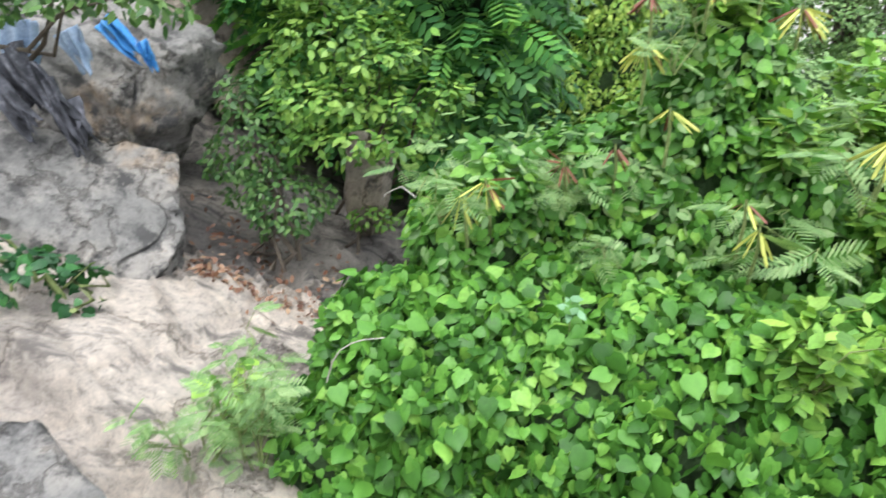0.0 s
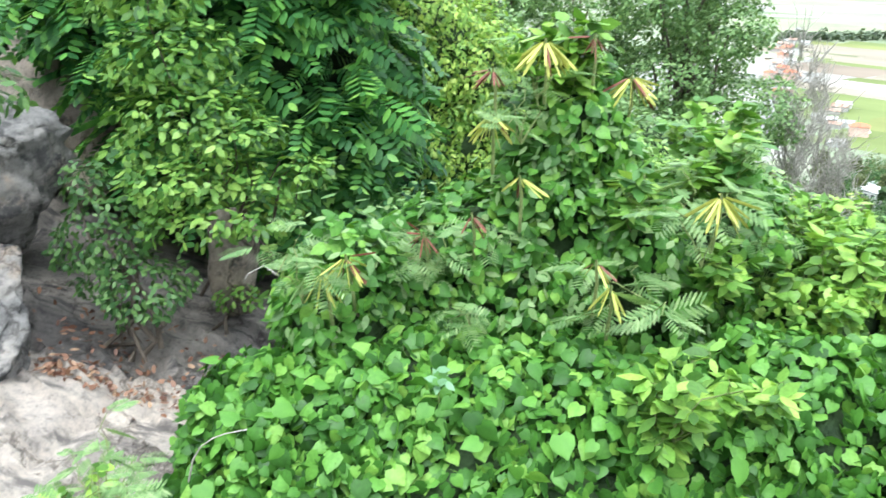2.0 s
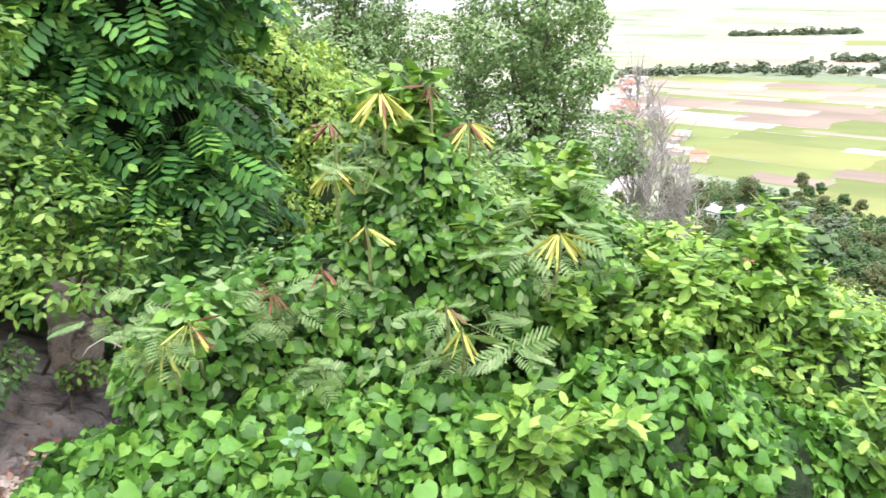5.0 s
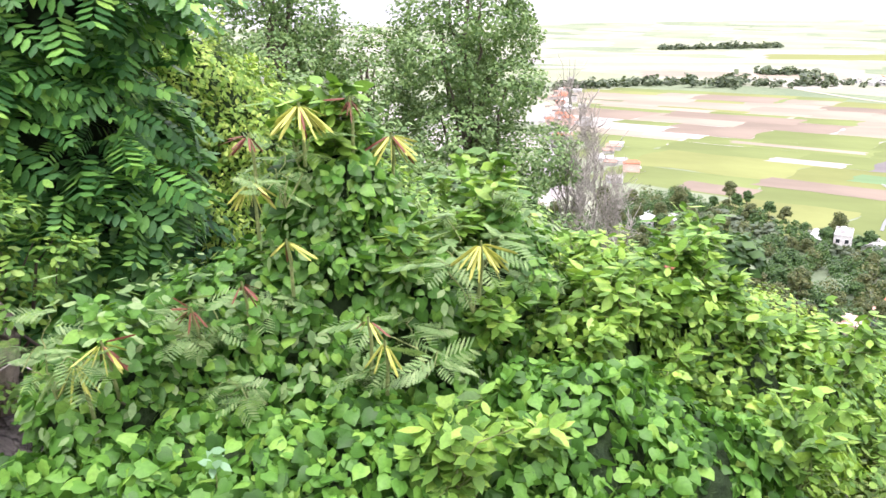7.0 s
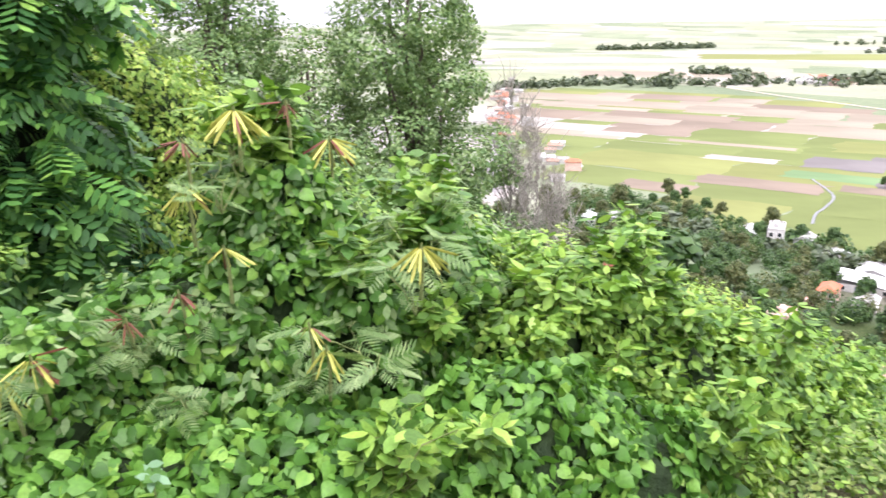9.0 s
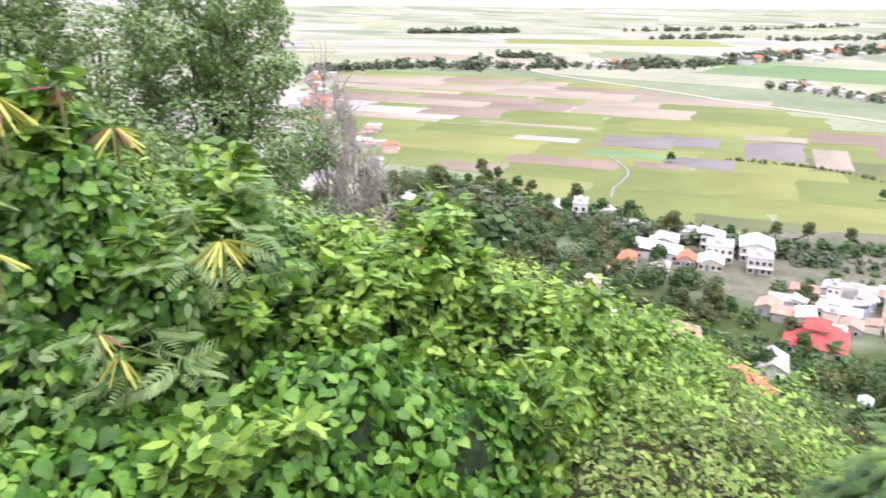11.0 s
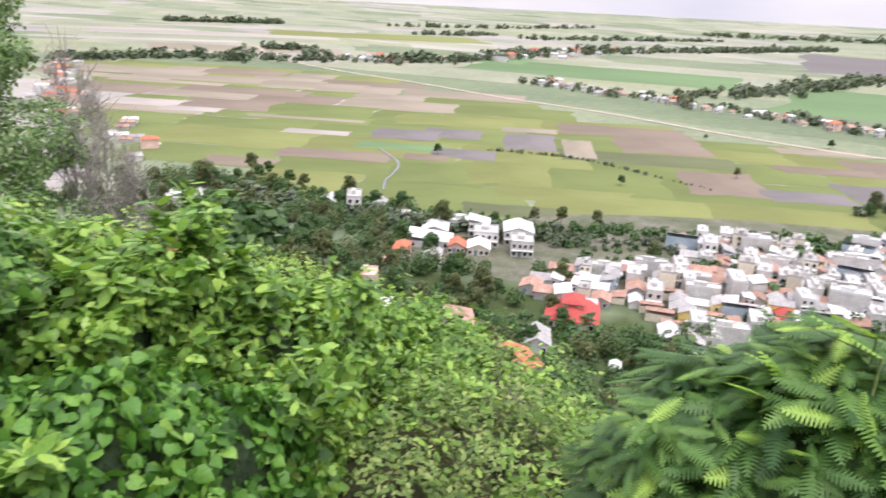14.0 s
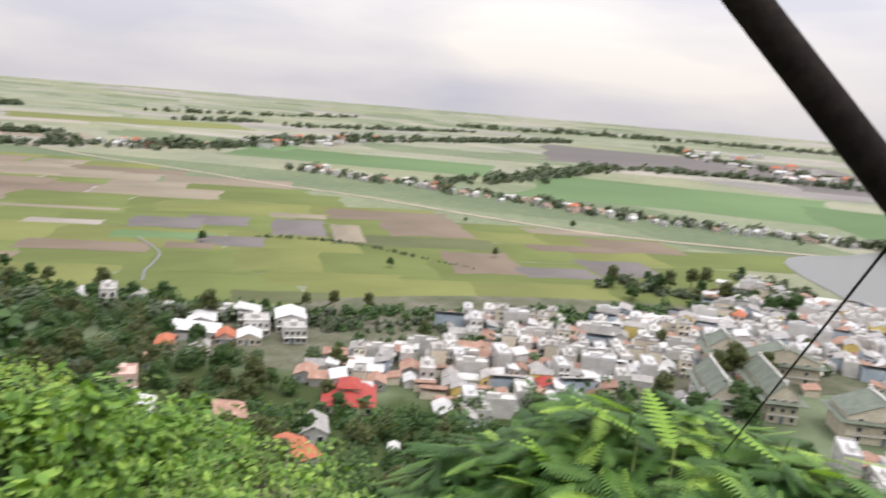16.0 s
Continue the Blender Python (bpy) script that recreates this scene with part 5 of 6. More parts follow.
def bare_tree(name, at, height, seed, label):
    g = np.random.default_rng(seed)
    t = thing(name, at, label, "bare tree", "bare trees at the slope's edge")
    part("trunk", tubes("trunk", [(wander((0, 0, -0.6), (0.2, 0, height), 8, 0.12, g), [0.06 * (1 - 0.12 * i) for i in range(8)], 6)], M_TWIG), None, t)
    for k in range(22):
        u = 0.18 + 0.78 * k / 21
        a = g.random() * 6.28
        L = height * 0.34 * (1.1 - 0.6 * u)
        base = np.array((0.2 * u, 0, height * u))
        tip = base + (math.cos(a) * L * 0.6, math.sin(a) * L * 0.6, L * 0.9)
        runs = [(wander(base, tip, 6, 0.08, g), [0.03, .026, .02, .016, .012, .006], 5)]
        for q in range(13):
            s = base + (tip - base) * g.uniform(0.25, 0.95)
            e = s + g.normal(size=3) * 0.35 + (0, 0, 0.5)
            runs.append((wander(s, e, 4, 0.05, g), [0.014, 0.012, 0.009, 0.006], 4))
        part("limb", tubes("limb", runs, M_TWIG), None, t)
    return t


bare_tree("bare_tree", (16.6, 24.9, -7.6), 6.4, 301, "leafless grey tree with fine upright twigs")
bare_tree("bare_tree", (17.4, 24.2, -7.9), 5.4, 302, "leafless grey tree with thin forked limbs")
bare_tree("bare_tree", (16.3, 23.6, -8.2), 4.6, 303, "small leafless grey tree with dense twigs")
bare_tree("bare_tree", (17.9, 23.4, -9.0), 4.4, 304, "small leafless grey tree")

# trees of the wooded foot of the hill
protos = [make_tree("broadleaf_tree", 9.0, 9, 0.75, 3000, M_TREE, "dark green broadleaf tree on the hill's foot", 401, 1.15),
          make_tree("broadleaf_tree", 11.0, 10, 0.8, 3200, M_TREE, "tall dark broadleaf tree among houses", 411, 1.0),
          make_tree("broadleaf_tree", 8.0, 8, 0.72, 2800, M_TREE_WARM, "olive-leaved tree on the wooded slope", 421, 1.2),
          make_tree("broadleaf_tree", 7.0, 8, 0.66, 2600, M_TREE, "low dark rounded tree on the hillside", 431, 1.35),
          make_tree("broadleaf_tree", 12.0, 11, 0.78, 3000, M_TREE_WARM, "slim olive-green tree on the hill foot", 441, 0.75)]
wg = np.random.default_rng(17)
for x, y, k in ((19.3, 22.6, 0.72), (21.5, 23.5, 0.7), (17.5, 21.5, 0.55), (24.5, 22.0, 0.8), (22.0, 27.5, 0.7)):
    place(protos[0 if x < 20 else 3], x, y, land(x, y), x * 40, k)
TOWN_CORE = [(199, 73, 17), (186, 70, 15), (216, 78, 18), (208, 97, 10), (208, -60, 19), (205, 56, 13), (240, 60, 34), (239, 134, 26), (262, 40, 45), (300, 20, 55), (330, -30, 60), (350, -85, 60), (248, -42, 24), (246, -78, 24), (180, 72, 14), (141, 63, 13), (130, 58, 11), (168, 125, 10)]
spots = []


def free(x, y, gap):
    return all((x - a) ** 2 + (y - b) ** 2 > gap * gap for a, b in spots)


tries = 0
while len(spots) < 300 and tries < 9000:
    tries += 1
    x, y = wg.uniform(78, 275), wg.uniform(-140, 300)
    if any((x - a) ** 2 + (y - b) ** 2 < r * r for a, b, r in TOWN_CORE) or not free(x, y, 6.6):
        continue
    if x > 226 + 0.11 * y and wg.random() < 0.95:
        continue
    spots.append((x, y))
for i, (x, y) in enumerate(spots):
    place(protos[int(wg.integers(5))], x, y, land(x, y), wg.uniform(0, 360), wg.uniform(0.65, 1.05), -0.3)
# the clump of trees by the fields, single trees on the plain, trees between houses
for _ in range(26):
    a, r = wg.random() * 6.28, 32 * math.sqrt(wg.random())
    place(protos[int(wg.integers(5))], 395 + 1.2 * r * math.cos(a), -8 + 1.5 * r * math.sin(a), PLAIN, wg.uniform(0, 360), wg.uniform(0.7, 1.1))
for x, y, k in ((365, 263, .6), (372, 150, .5), (440, 110, .5), (566, 168, .5), (430, 20, .6), (600, 90, .6), (480, -30, .8), (279, 136, .7), (274, 146, .6), (287, 124, .65), (262, 158, .5), (294, 68, .7), (306, 60, .6), (270, 114, .5), (275, -20, 1.2), (284, -30, 1.3), (270, -14, 1.0), (290, -12, 1.1), (246, -12, 1.1), (238, -18, 1.2), (232, -8, 1.0), (250, -25, .9), (228, -22, 1.0), (240, 2, .9), (262, 62, .5), (300, 6, .7), (335, -50, .7), (265, 90, .6), (232, 96, .6), (310, -80, .8), (250, -62, .6), (188, -30, 1.0), (180, -60, .9)):
    place(protos[int(wg.integers(5))], x, y, PLAIN if x > 205 else land(x, y), wg.uniform(0, 360), k)


def wood_heap(name, x0, x1, y0, y1, want, seed, label):
    """A wood too thick to count: tufted crowns, joined."""
    g = np.random.default_rng(seed)
    P, N, S, n, taken = [], [], [], 0, []
    while n < want:
        x, y = g.uniform(x0, x1), g.uniform(y0, y1)
        if any((x - a) ** 2 + (y - b) ** 2 < (r * 0.92) ** 2 for a, b, r in TOWN_CORE) or (x > 230 + 0.11 * y and g.random() < 0.95):
            want -= 0.2
            continue
        n += 1
        h, z0 = g.uniform(4.0, 7.8), land(x, y)
        k = 330
        u = unit(g.normal(size=(k, 3)))
        lump = np.array([noise.noise(Vector((q[0] * 2.2 + x, q[1] * 2.2 + y, q[2] * 2.2))) for q in u])
        r = h * g.uniform(0.36, 0.5)
        P.append(np.array((x, y, z0 + h * 0.55)) + u * (r, r, h * 0.46) * (1 + 0.5 * lump - 0.35 * g.random(k) ** 2)[:, None])
        N.append(u)
        S.append(np.full(k, 0.85))
    P, N, S = np.concatenate(P), np.concatenate(N), np.concatenate(S)
    mats = leaves_on(P, N, 1.0, seed, 0.3, 0.5, 0.45)
    mats[:, :, :3] *= S[:, None, None]
    v, f = joined(PLAIN_V, PLAIN_F, mats)
    return tagged(new(name, mesh_data(name, v, f, M_TREE if seed % 2 else M_TREE_WARM)), label, "wood", kind="stuff")


wood_heap("hillside_wood", 88, 262, -140, 300, 760, 1, "thick dark wood on the lower hillside")
wood_heap("hillside_wood", 88, 262, -140, 300, 210, 2, "lighter olive trees of the hillside wood")


def tree_line(name, points, per_metre, wide, tall_, seed, label):
    """A far belt of trees: many uneven tufts of leaves, too small to count."""
    g = np.random.default_rng(seed)
    pts = curve_pts(points, 12)
    P, N, S = [], [], []
    for a, b in zip(pts[:-1], pts[1:]):
        L = (b - a).length
        for _ in range(max(1, int(L * per_metre))):
            q = a + (b - a) * g.random()
            d = (b - a).normalized()
            off = g.normal() * wide * 0.45
            cx, cy = q.x - d.y * off, q.y + d.x * off
            h = tall_ * g.uniform(0.45, 1.25) * (0.75 + 0.5 * noise.noise(Vector((cx, cy, 0)) * 0.02))
            z0 = land(cx, cy)
            n = 40
            u = unit(g.normal(size=(n, 3)))
            u[:, 2] = np.abs(u[:, 2]) * g.choice([1, 1, -0.5], n)
            r = h * 0.42
            P.append(np.array((cx, cy, z0 + h * 0.48)) + u * (r, r, h * 0.5) * (0.75 + 0.4 * g.random((n, 1))))
            N.append(u)
            S.append(np.full(n, h * 0.40))
    P, N, S = np.concatenate(P), np.concatenate(N), np.concatenate(S)
    mats = leaves_on(P, N, 1.0, seed, 0.3, 0.5, 0.4)
    mats[:, :, :3] *= S[:, None, None]
    v, f = joined([(x * 1.9, y, z) for x, y, z in OVAL_V], OVAL_F, mats)
    return tagged(new(name, mesh_data(name, v, f, M_TREE if name in ("town_trees", "hillside_scrub") else M_FARTREE)), label, "trees", kind="stuff")


tree_line("far_trees", [(700, 800), (860, 700), (1000, 620), (1490, 595), (2000, 420), (2600, 240)], 0.25, 45, 15, 1, "far dark belt of trees across the plain")
tree_line("far_trees", [(835, 400), (800, 270), (770, 160), (735, 70), (712, -5), (690, -110), (690, -230), (700, -330)], 0.30, 24, 9, 2, "belt of trees along the village street")
tree_line("far_trees", [(860, 230), (900, 180), (1120, 120), (1390, 40), (1480, -160), (1450, -430)], 0.27, 40, 13, 3, "belt of trees between bright fields")
tree_line("far_trees", [(480, 860), (560, 850), (660, 840), (750, 825)], 0.42, 26, 13, 4, "dark row of trees at the field's end")
tree_line("far_trees", [(1420, 1745), (1550, 1700), (1745, 1620)], 0.38, 40, 18, 5, "far dark wood on the plain")
tree_line("far_trees", [(1900, 900), (2300, 760), (2700, 600)], 0.15, 40, 15, 6, "far thin line of trees")
tree_line("far_trees", [(930, 910), (950, 880), (985, 830)], 0.47, 24, 14, 7, "small grove at the end of the dirt road")
tree_line("far_trees", [(1560, -430), (1800, -300), (2300, -150), (2900, -80)], 0.19, 60, 14, 8, "far trees beyond grey fields")
tree_line("far_trees", [(2100, 1500), (2500, 1300), (3000, 1150)], 0.13, 40, 15, 9, "far line of trees near the horizon")
tree_line("far_trees", [(1700, 1150), (1850, 1080), (2000, 1050)], 0.17, 30, 14, 10, "short far line of trees")
tree_line("far_trees", [(3000, 700), (3300, 200), (3400, -400), (3300, -1000)], 0.17, 120, 20, 11, "far wooded line towards the horizon")
tree_line("far_trees", [(234, 262), (236, 226), (243, 189), (252, 152), (268, 111), (284, 74), (292, 50)], 1.04, 12, 6, 12, "leafy edge between houses and fields")
tree_line("town_trees", [(246, 250), (252, 225), (260, 185), (267, 153), (281, 116), (297, 84), (313, 48), (336, 10), (362, -22)], 1.1, 14, 4.6, 27, "dark scrubby belt between the town and the fields")
tree_line("town_trees", [(250, 96), (277, 59), (304, 29), (332, -10), (385, -40)], 0.4, 20, 5.5, 21, "trees at the back of the town")
tree_line("town_trees", [(174, 96), (180, 80), (183, 62), (189, 44)], 1.5, 13, 3.8, 35, "low dark trees before the red-roofed hall")
tree_line("town_trees", [(148, 92), (160, 80), (168, 58), (184, 34)], 0.75, 15, 4.5, 31, "dark trees below the red-roofed hall")
tree_line("town_trees", [(150, 24), (168, 22), (190, 16), (214, 2)], 0.8, 20, 7.5, 33, "dark trees on the hill foot")
tree_line("hillside_scrub", [(112, 92), (135, 75), (156, 58), (178, 40)], 1.3, 26, 2.4, 41, "low green scrub round the orange-roofed shed")
tree_line("hillside_scrub", [(96, -70), (112, 30), (118, 130), (150, 240)], 0.9, 34, 2.8, 42, "low green scrub on the open hillside")
tree_line("hillside_scrub", [(172, -110), (180, -40), (172, 40), (166, 110), (190, 190), (215, 250)], 0.9, 30, 2.6, 43, "low scrub at the hill foot")
tree_line("town_trees", [(225, 30), (232, 5), (234, -18), (224, -30)], 0.55, 16, 8, 23, "dark trees along the front of the town")
tree_line("town_trees", [(240, 90), (262, 55), (292, 0), (318, -60), (330, -110)], 0.26, 26, 5.5, 25, "scattered trees between town houses")
tree_line("hedge_row", [(399, 252), (412, 222), (420, 196), (408, 150), (398, 110)], 0.5, 2.0, 2.2, 51, "low dark hedge along a field bank")
tree_line("far_trees", [(420, 8), (395, -50), (440, -90), (480, -60)], 0.57, 14, 7, 13, "trees between the fields and the lake")


# ---------------- houses ----------------
def wall_paint(name, low, high):
    return mottled(name, [(0.3, low), (0.65, high)], 0.25, 2.2, 0.85, 0.2, 0.02, 0.3, per_object=0.18)


W_WHITE = wall_paint("white_render", (0.46, 0.455, 0.44), (0.66, 0.655, 0.64))
W_CREAM = wall_paint("cream_render", (0.55, 0.50, 0.40), (0.72, 0.66, 0.54))
W_BLUE = wall_paint("pale_blue_render", (0.34, 0.42, 0.49), (0.47, 0.55, 0.61))
W_PINK = wall_paint("pink_render", (0.55, 0.38, 0.33), (0.68, 0.50, 0.44))
W_GREY = wall_paint("bare_cement", (0.30, 0.29, 0.28), (0.44, 0.43, 0.41))
W_YELLOW = wall_paint("yellow_render", (0.66, 0.52, 0.16), (0.80, 0.66, 0.26))
R_TIN = mottled("weathered_tin", [(0.3, (0.24, 0.235, 0.235)), (0.6, (0.40, 0.39, 0.38)), (0.75, (0.30, 0.21, 0.17))], 0.4, 3.0, 0.55, 0.2, 0.02, 0.5, per_object=0.25)
R_RUST = mottled("rusty_tin", [(0.3, (0.27, 0.15, 0.11)), (0.6, (0.42, 0.27, 0.21)), (0.8, (0.50, 0.42, 0.37))], 0.4, 3.0, 0.7, 0.2, 0.02, 0.3, per_object=0.2)
R_RED = mottled("red_tin", [(0.3, (0.33, 0.045, 0.04)), (0.7, (0.43, 0.075, 0.06))], 0.3, 3.0, 0.6, 0.2)
R_ORANGE = mottled("orange_tile", [(0.3, (0.40, 0.12, 0.065)), (0.7, (0.50, 0.18, 0.10))], 0.3, 3.0, 0.7, 0.2)
R_GREEN = mottled("green_glazed_tile", [(0.3, (0.10, 0.125, 0.10)), (0.7, (0.17, 0.20, 0.16))], 0.4, 3.0, 0.5, 0.3)
R_PALE = mottled("pale_roof_sheet", [(0.3, (0.50, 0.51, 0.52)), (0.7, (0.68, 0.68, 0.68))], 0.3, 3.0, 0.5, 0.2, per_object=0.15)
M_PANE, pn_, pl_, pb_ = material("dark_window_glass", 0.15, 0, 0.5)
pb_.inputs["Base Color"].default_value = (0.03, 0.035, 0.04, 1)
M_DOOR = mottled("painted_door", [(0.3, (0.10, 0.16, 0.22)), (0.7, (0.20, 0.24, 0.27))], 1.0, 9.0, 0.6, 0.2)
M_TRIM = mottled("pale_trim", [(0.3, (0.66, 0.65, 0.62)), (0.7, (0.78, 0.77, 0.75))], 0.8, 9.0, 0.7, 0.2)


def box_bm(x0, x1, y0, y1, z0, z1, bm=None):
    bm = bm or bmesh.new()
    v = [bm.verts.new(p) for p in ((x0, y0, z0), (x1, y0, z0), (x1, y1, z0), (x0, y1, z0), (x0, y0, z1), (x1, y0, z1), (x1, y1, z1), (x0, y1, z1))]
    for q in ((3, 2, 1, 0), (4, 5, 6, 7), (0, 1, 5, 4), (1, 2, 6, 5), (2, 3, 7, 6), (3, 0, 4, 7)):
        bm.faces.new([v[i] for i in q])
    return bm


def roof_bm(w, d, z, rise, kind_, over=0.35):
    bm = bmesh.new()
    a, b = w / 2 + over, d / 2 + over
    th = 0.12
    if kind_ == "flat":
        box_bm(-a + over, a - over, -b + over, b - over, z, z + 0.15, bm)
        for x0, x1, y0, y1 in ((-a + over, a - over, -b + over, -b + over + .18), (-a + over, a - over, b - over - .18, b - over), (-a + over, -a + over + .18, -b + over + .18, b - over - .18), (a - over - .18, a - over, -b + over + .18, b - over - .18)):
            box_bm(x0, x1, y0, y1, z + .15, z + .75, bm)
        box_bm(-w * .1, w * .28, -d * .1, d * .2, z + .15, z + 1.6, bm)
        return bm
    if kind_ == "shed":
        top = [(-a, -b, z), (a, -b, z), (a, b, z + rise), (-a, b, z + rise)]
        tops = [[0, 1, 2, 3]]
    elif kind_ == "hip":
        top = [(-a, -b, z), (a, -b, z), (a, b, z), (-a, b, z), (-a + b * .8, 0, z + rise), (a - b * .8, 0, z + rise)] if a > b else [(-a, -b, z), (a, -b, z), (a, b, z), (-a, b, z), (0, -b + a * .8, z + rise), (0, b - a * .8, z + rise)]
        tops = [[0, 1, 5, 4], [1, 2, 5], [2, 3, 4, 5], [3, 0, 4]] if a > b else [[0, 1, 4], [1, 2, 5, 4], [2, 3, 5], [3, 0, 4, 5]]
    else:
        top = [(-a, -b, z), (a, -b, z), (a, b, z), (-a, b, z), (-a, 0, z + rise), (a, 0, z + rise)]
        tops = [[0, 1, 5, 4], [2, 3, 4, 5]]
    n = len(top)
    up = [bm.verts.new((x, y, q + th)) for x, y, q in top]
    lo = [bm.verts.new(p) for p in top]
    for f in tops:
        bm.faces.new([up[i] for i in f])
        bm.faces.new([lo[i] for i in reversed(f)])
    edges = {}
    for f in tops:
        for i, j in zip(f, f[1:] + f[:1]):
            edges[(i, j)] = True
    for i, j in edges:
        if (j, i) not in edges:
            bm.faces.new([up[j], up[i], lo[i], lo[j]])
    return bm


def make_house(name, w, d, storeys, roof, wall_mat, roof_mat, label, rise=1.6, category="house", wins=2, shop=True):
    """A house with storeys, windows in frames, a door, bands between floors and a roof. Its front faces -x (the hill)."""
    t = thing(name, (0, 0, -400), label, category)
    h = 2.75 * storeys
    bm = box_bm(-w / 2, w / 2, -d / 2, d / 2, 0, h)
    if roof == "gable":
        for x in (-w / 2, w / 2 - 0.15):
            v = [bm.verts.new(p) for p in ((x, -d / 2, h), (x, d / 2, h), (x, 0, h + rise), (x + .15, -d / 2, h), (x + .15, d / 2, h), (x + .15, 0, h + rise))]
            bm.faces.new((v[0], v[1], v[2]))
            bm.faces.new((v[5], v[4], v[3]))
    part("wall", bm, wall_mat, t)
    part("roof", roof_bm(w, d, h + 0.004, rise, roof), roof_mat, t)
    for s in range(storeys):
        z = 2.75 * s + 0.8
        for k in range(wins):
            y = -d / 2 + d * (k + 0.5) / wins
            if s == 0 and k == wins // 2 and shop:
                door = part("door", box_bm(-w / 2 - 0.08, -w / 2 - 0.01, y - 0.6, y + 0.6, 0.05, 2.3), M_DOOR, t)
                continue
            win = part("window", box_bm(-w / 2 - 0.12, -w / 2 - 0.01, y - 0.72, y + 0.72, z - 0.1, z + 1.5), M_TRIM, t)
            part("pane", box_bm(-w / 2 - 0.14, -w / 2 - 0.125, y - 0.58, y + 0.58, z + 0.04, z + 1.36), M_PANE, win)
        for side in (-1,):
            y0 = side * (d / 2 + 0.06)
            win = part("window", box_bm(-w * .2 - .6, -w * .2 + .6, y0 - 0.05, y0 + 0.05, z, z + 1.3), M_TRIM, t)
            part("pane", box_bm(-w * .2 - .48, -w * .2 + .48, y0 + side * .055 - .006, y0 + side * .055 + .006, z + .1, z + 1.2), M_PANE, win)
        if s:
            part("balcony", box_bm(-w / 2 - 0.9, -w / 2 - 0.005, -d / 2 + .1, d / 2 - .1, 2.75 * s - 0.15, 2.75 * s + 0.02), M_TRIM, t)
    return t


H = [make_house("house", 11, 5, 2, "flat", W_WHITE, W_WHITE, "narrow white two-storey town house with a flat roof"),
     make_house("house", 10, 5, 3, "flat", W_CREAM, W_GREY, "tall cream town house with a flat roof"),
     make_house("house", 12, 5.5, 2, "shed", W_BLUE, R_TIN, "pale blue two-storey shop house under tin"),
     make_house("house", 9, 6, 1, "gable", W_WHITE, R_TIN, "low white house with a grey tin gable", 1.7),
     make_house("house", 9, 7, 1, "gable", W_GREY, R_RUST, "low house with a rusty tin gable", 1.6),
     make_house("house", 8, 6, 1, "shed", W_CREAM, R_RUST, "small shack with a sloping rusty roof", 1.2),
     make_house("house", 10, 6, 2, "hip", W_PINK, R_ORANGE, "pink two-storey house with an orange roof", 1.8),
     make_house("house", 10, 6, 1, "gable", W_WHITE, R_PALE, "low house with a pale sheet roof", 1.5),
     make_house("house", 12, 5, 3, "flat", W_WHITE, R_PALE, "tall white town house with a pale flat roof"),
     make_house("house", 9, 5, 2, "shed", W_WHITE, R_PALE, "white two-storey house with a pale sloping roof", 1.0),
     make_house("house", 9, 6, 2, "gable", W_YELLOW, R_TIN, "yellow two-storey house with a tin roof", 1.5),
     make_house("house", 9, 6, 1, "gable", W_BLUE, R_RED, "small blue house with a red roof", 1.6)]
hg = np.random.default_rng(29)
built = []


def clear(x, y, gap):
    return all((x - a) ** 2 + (y - b) ** 2 > (0.5 * (gap + g2)) ** 2 for a, b, g2 in built)


far_heap = {}
FAR_AT = 300.0


def heap_house(k, x, y, turn, scale):
    """Adds a house too far to pick out to the joined heap, material by material."""
    m = np.array(pose(x, y, land(x, y), 0, 0, turn) @ Matrix.Diagonal((scale, scale, scale, 1)))
    for o in H[k].children_recursive:
        me = o.data
        v = np.array([q.co for q in me.vertices]) @ m[:3, :3].T + m[:3, 3]
        slot = far_heap.setdefault(me.materials[0].name, ([], []))
        base = len(slot[0])
        slot[0].extend(v.tolist())
        slot[1].extend([tuple(base + i for i in q.vertices) for q in me.polygons])


def put_house(k, x, y, turn, scale=1.0, lift=0.0, group="houses of the town"):
    if x > FAR_AT:
        built.append((x, y, 7.0 * scale))
        return heap_house(k, x, y, turn, scale)
    ob = place(H[k], x, y, land(x, y), turn, scale, lift)
    ob["group"] = group
    built.append((x, y, 7.0 * scale))
    return ob


# landmark buildings
landmark = make_house("hall", 18, 15, 1, "hip", W_CREAM, R_RED, "cream hall with a broad red tiered roof", 2.6, "hall", 4)
part("upper_roof", roof_bm(8, 6, 6.0, 1.6, "hip"), R_RED, landmark)
part("upper_wall", box_bm(-3.5, 3.5, -2.5, 2.5, 3.6, 6.0), W_CREAM, landmark)
landmark.matrix_world = pose(199, 73, PLAIN, 0, 0, 20)
built.append((199, 73, 19))
shed = make_house("shed", 5, 13, 1, "gable", W_GREY, R_ORANGE, "long shed with an orange-red roof among trees", 1.4, "shed", 3)
shed.matrix_world = pose(141, 63.5, land(141, 63.5) + 1.8, 0, 0, -30)
part("plinth", box_bm(-2.4, 2.4, -6.4, 6.4, -3.5, -0.005), W_GREY, shed)
ruin = make_house("unfinished_house", 8, 7, 3, "flat", W_PINK, W_PINK, "unfinished three-storey cement house with dark openings", 1.6, "house", 2)
ruin.matrix_world = pose(167, 124.5, land(167, 124.5) - 0.5, 0, 0, 35)
part("plinth", box_bm(-3.8, 3.8, -3.3, 3.3, -3.5, -0.005), W_PINK, ruin)
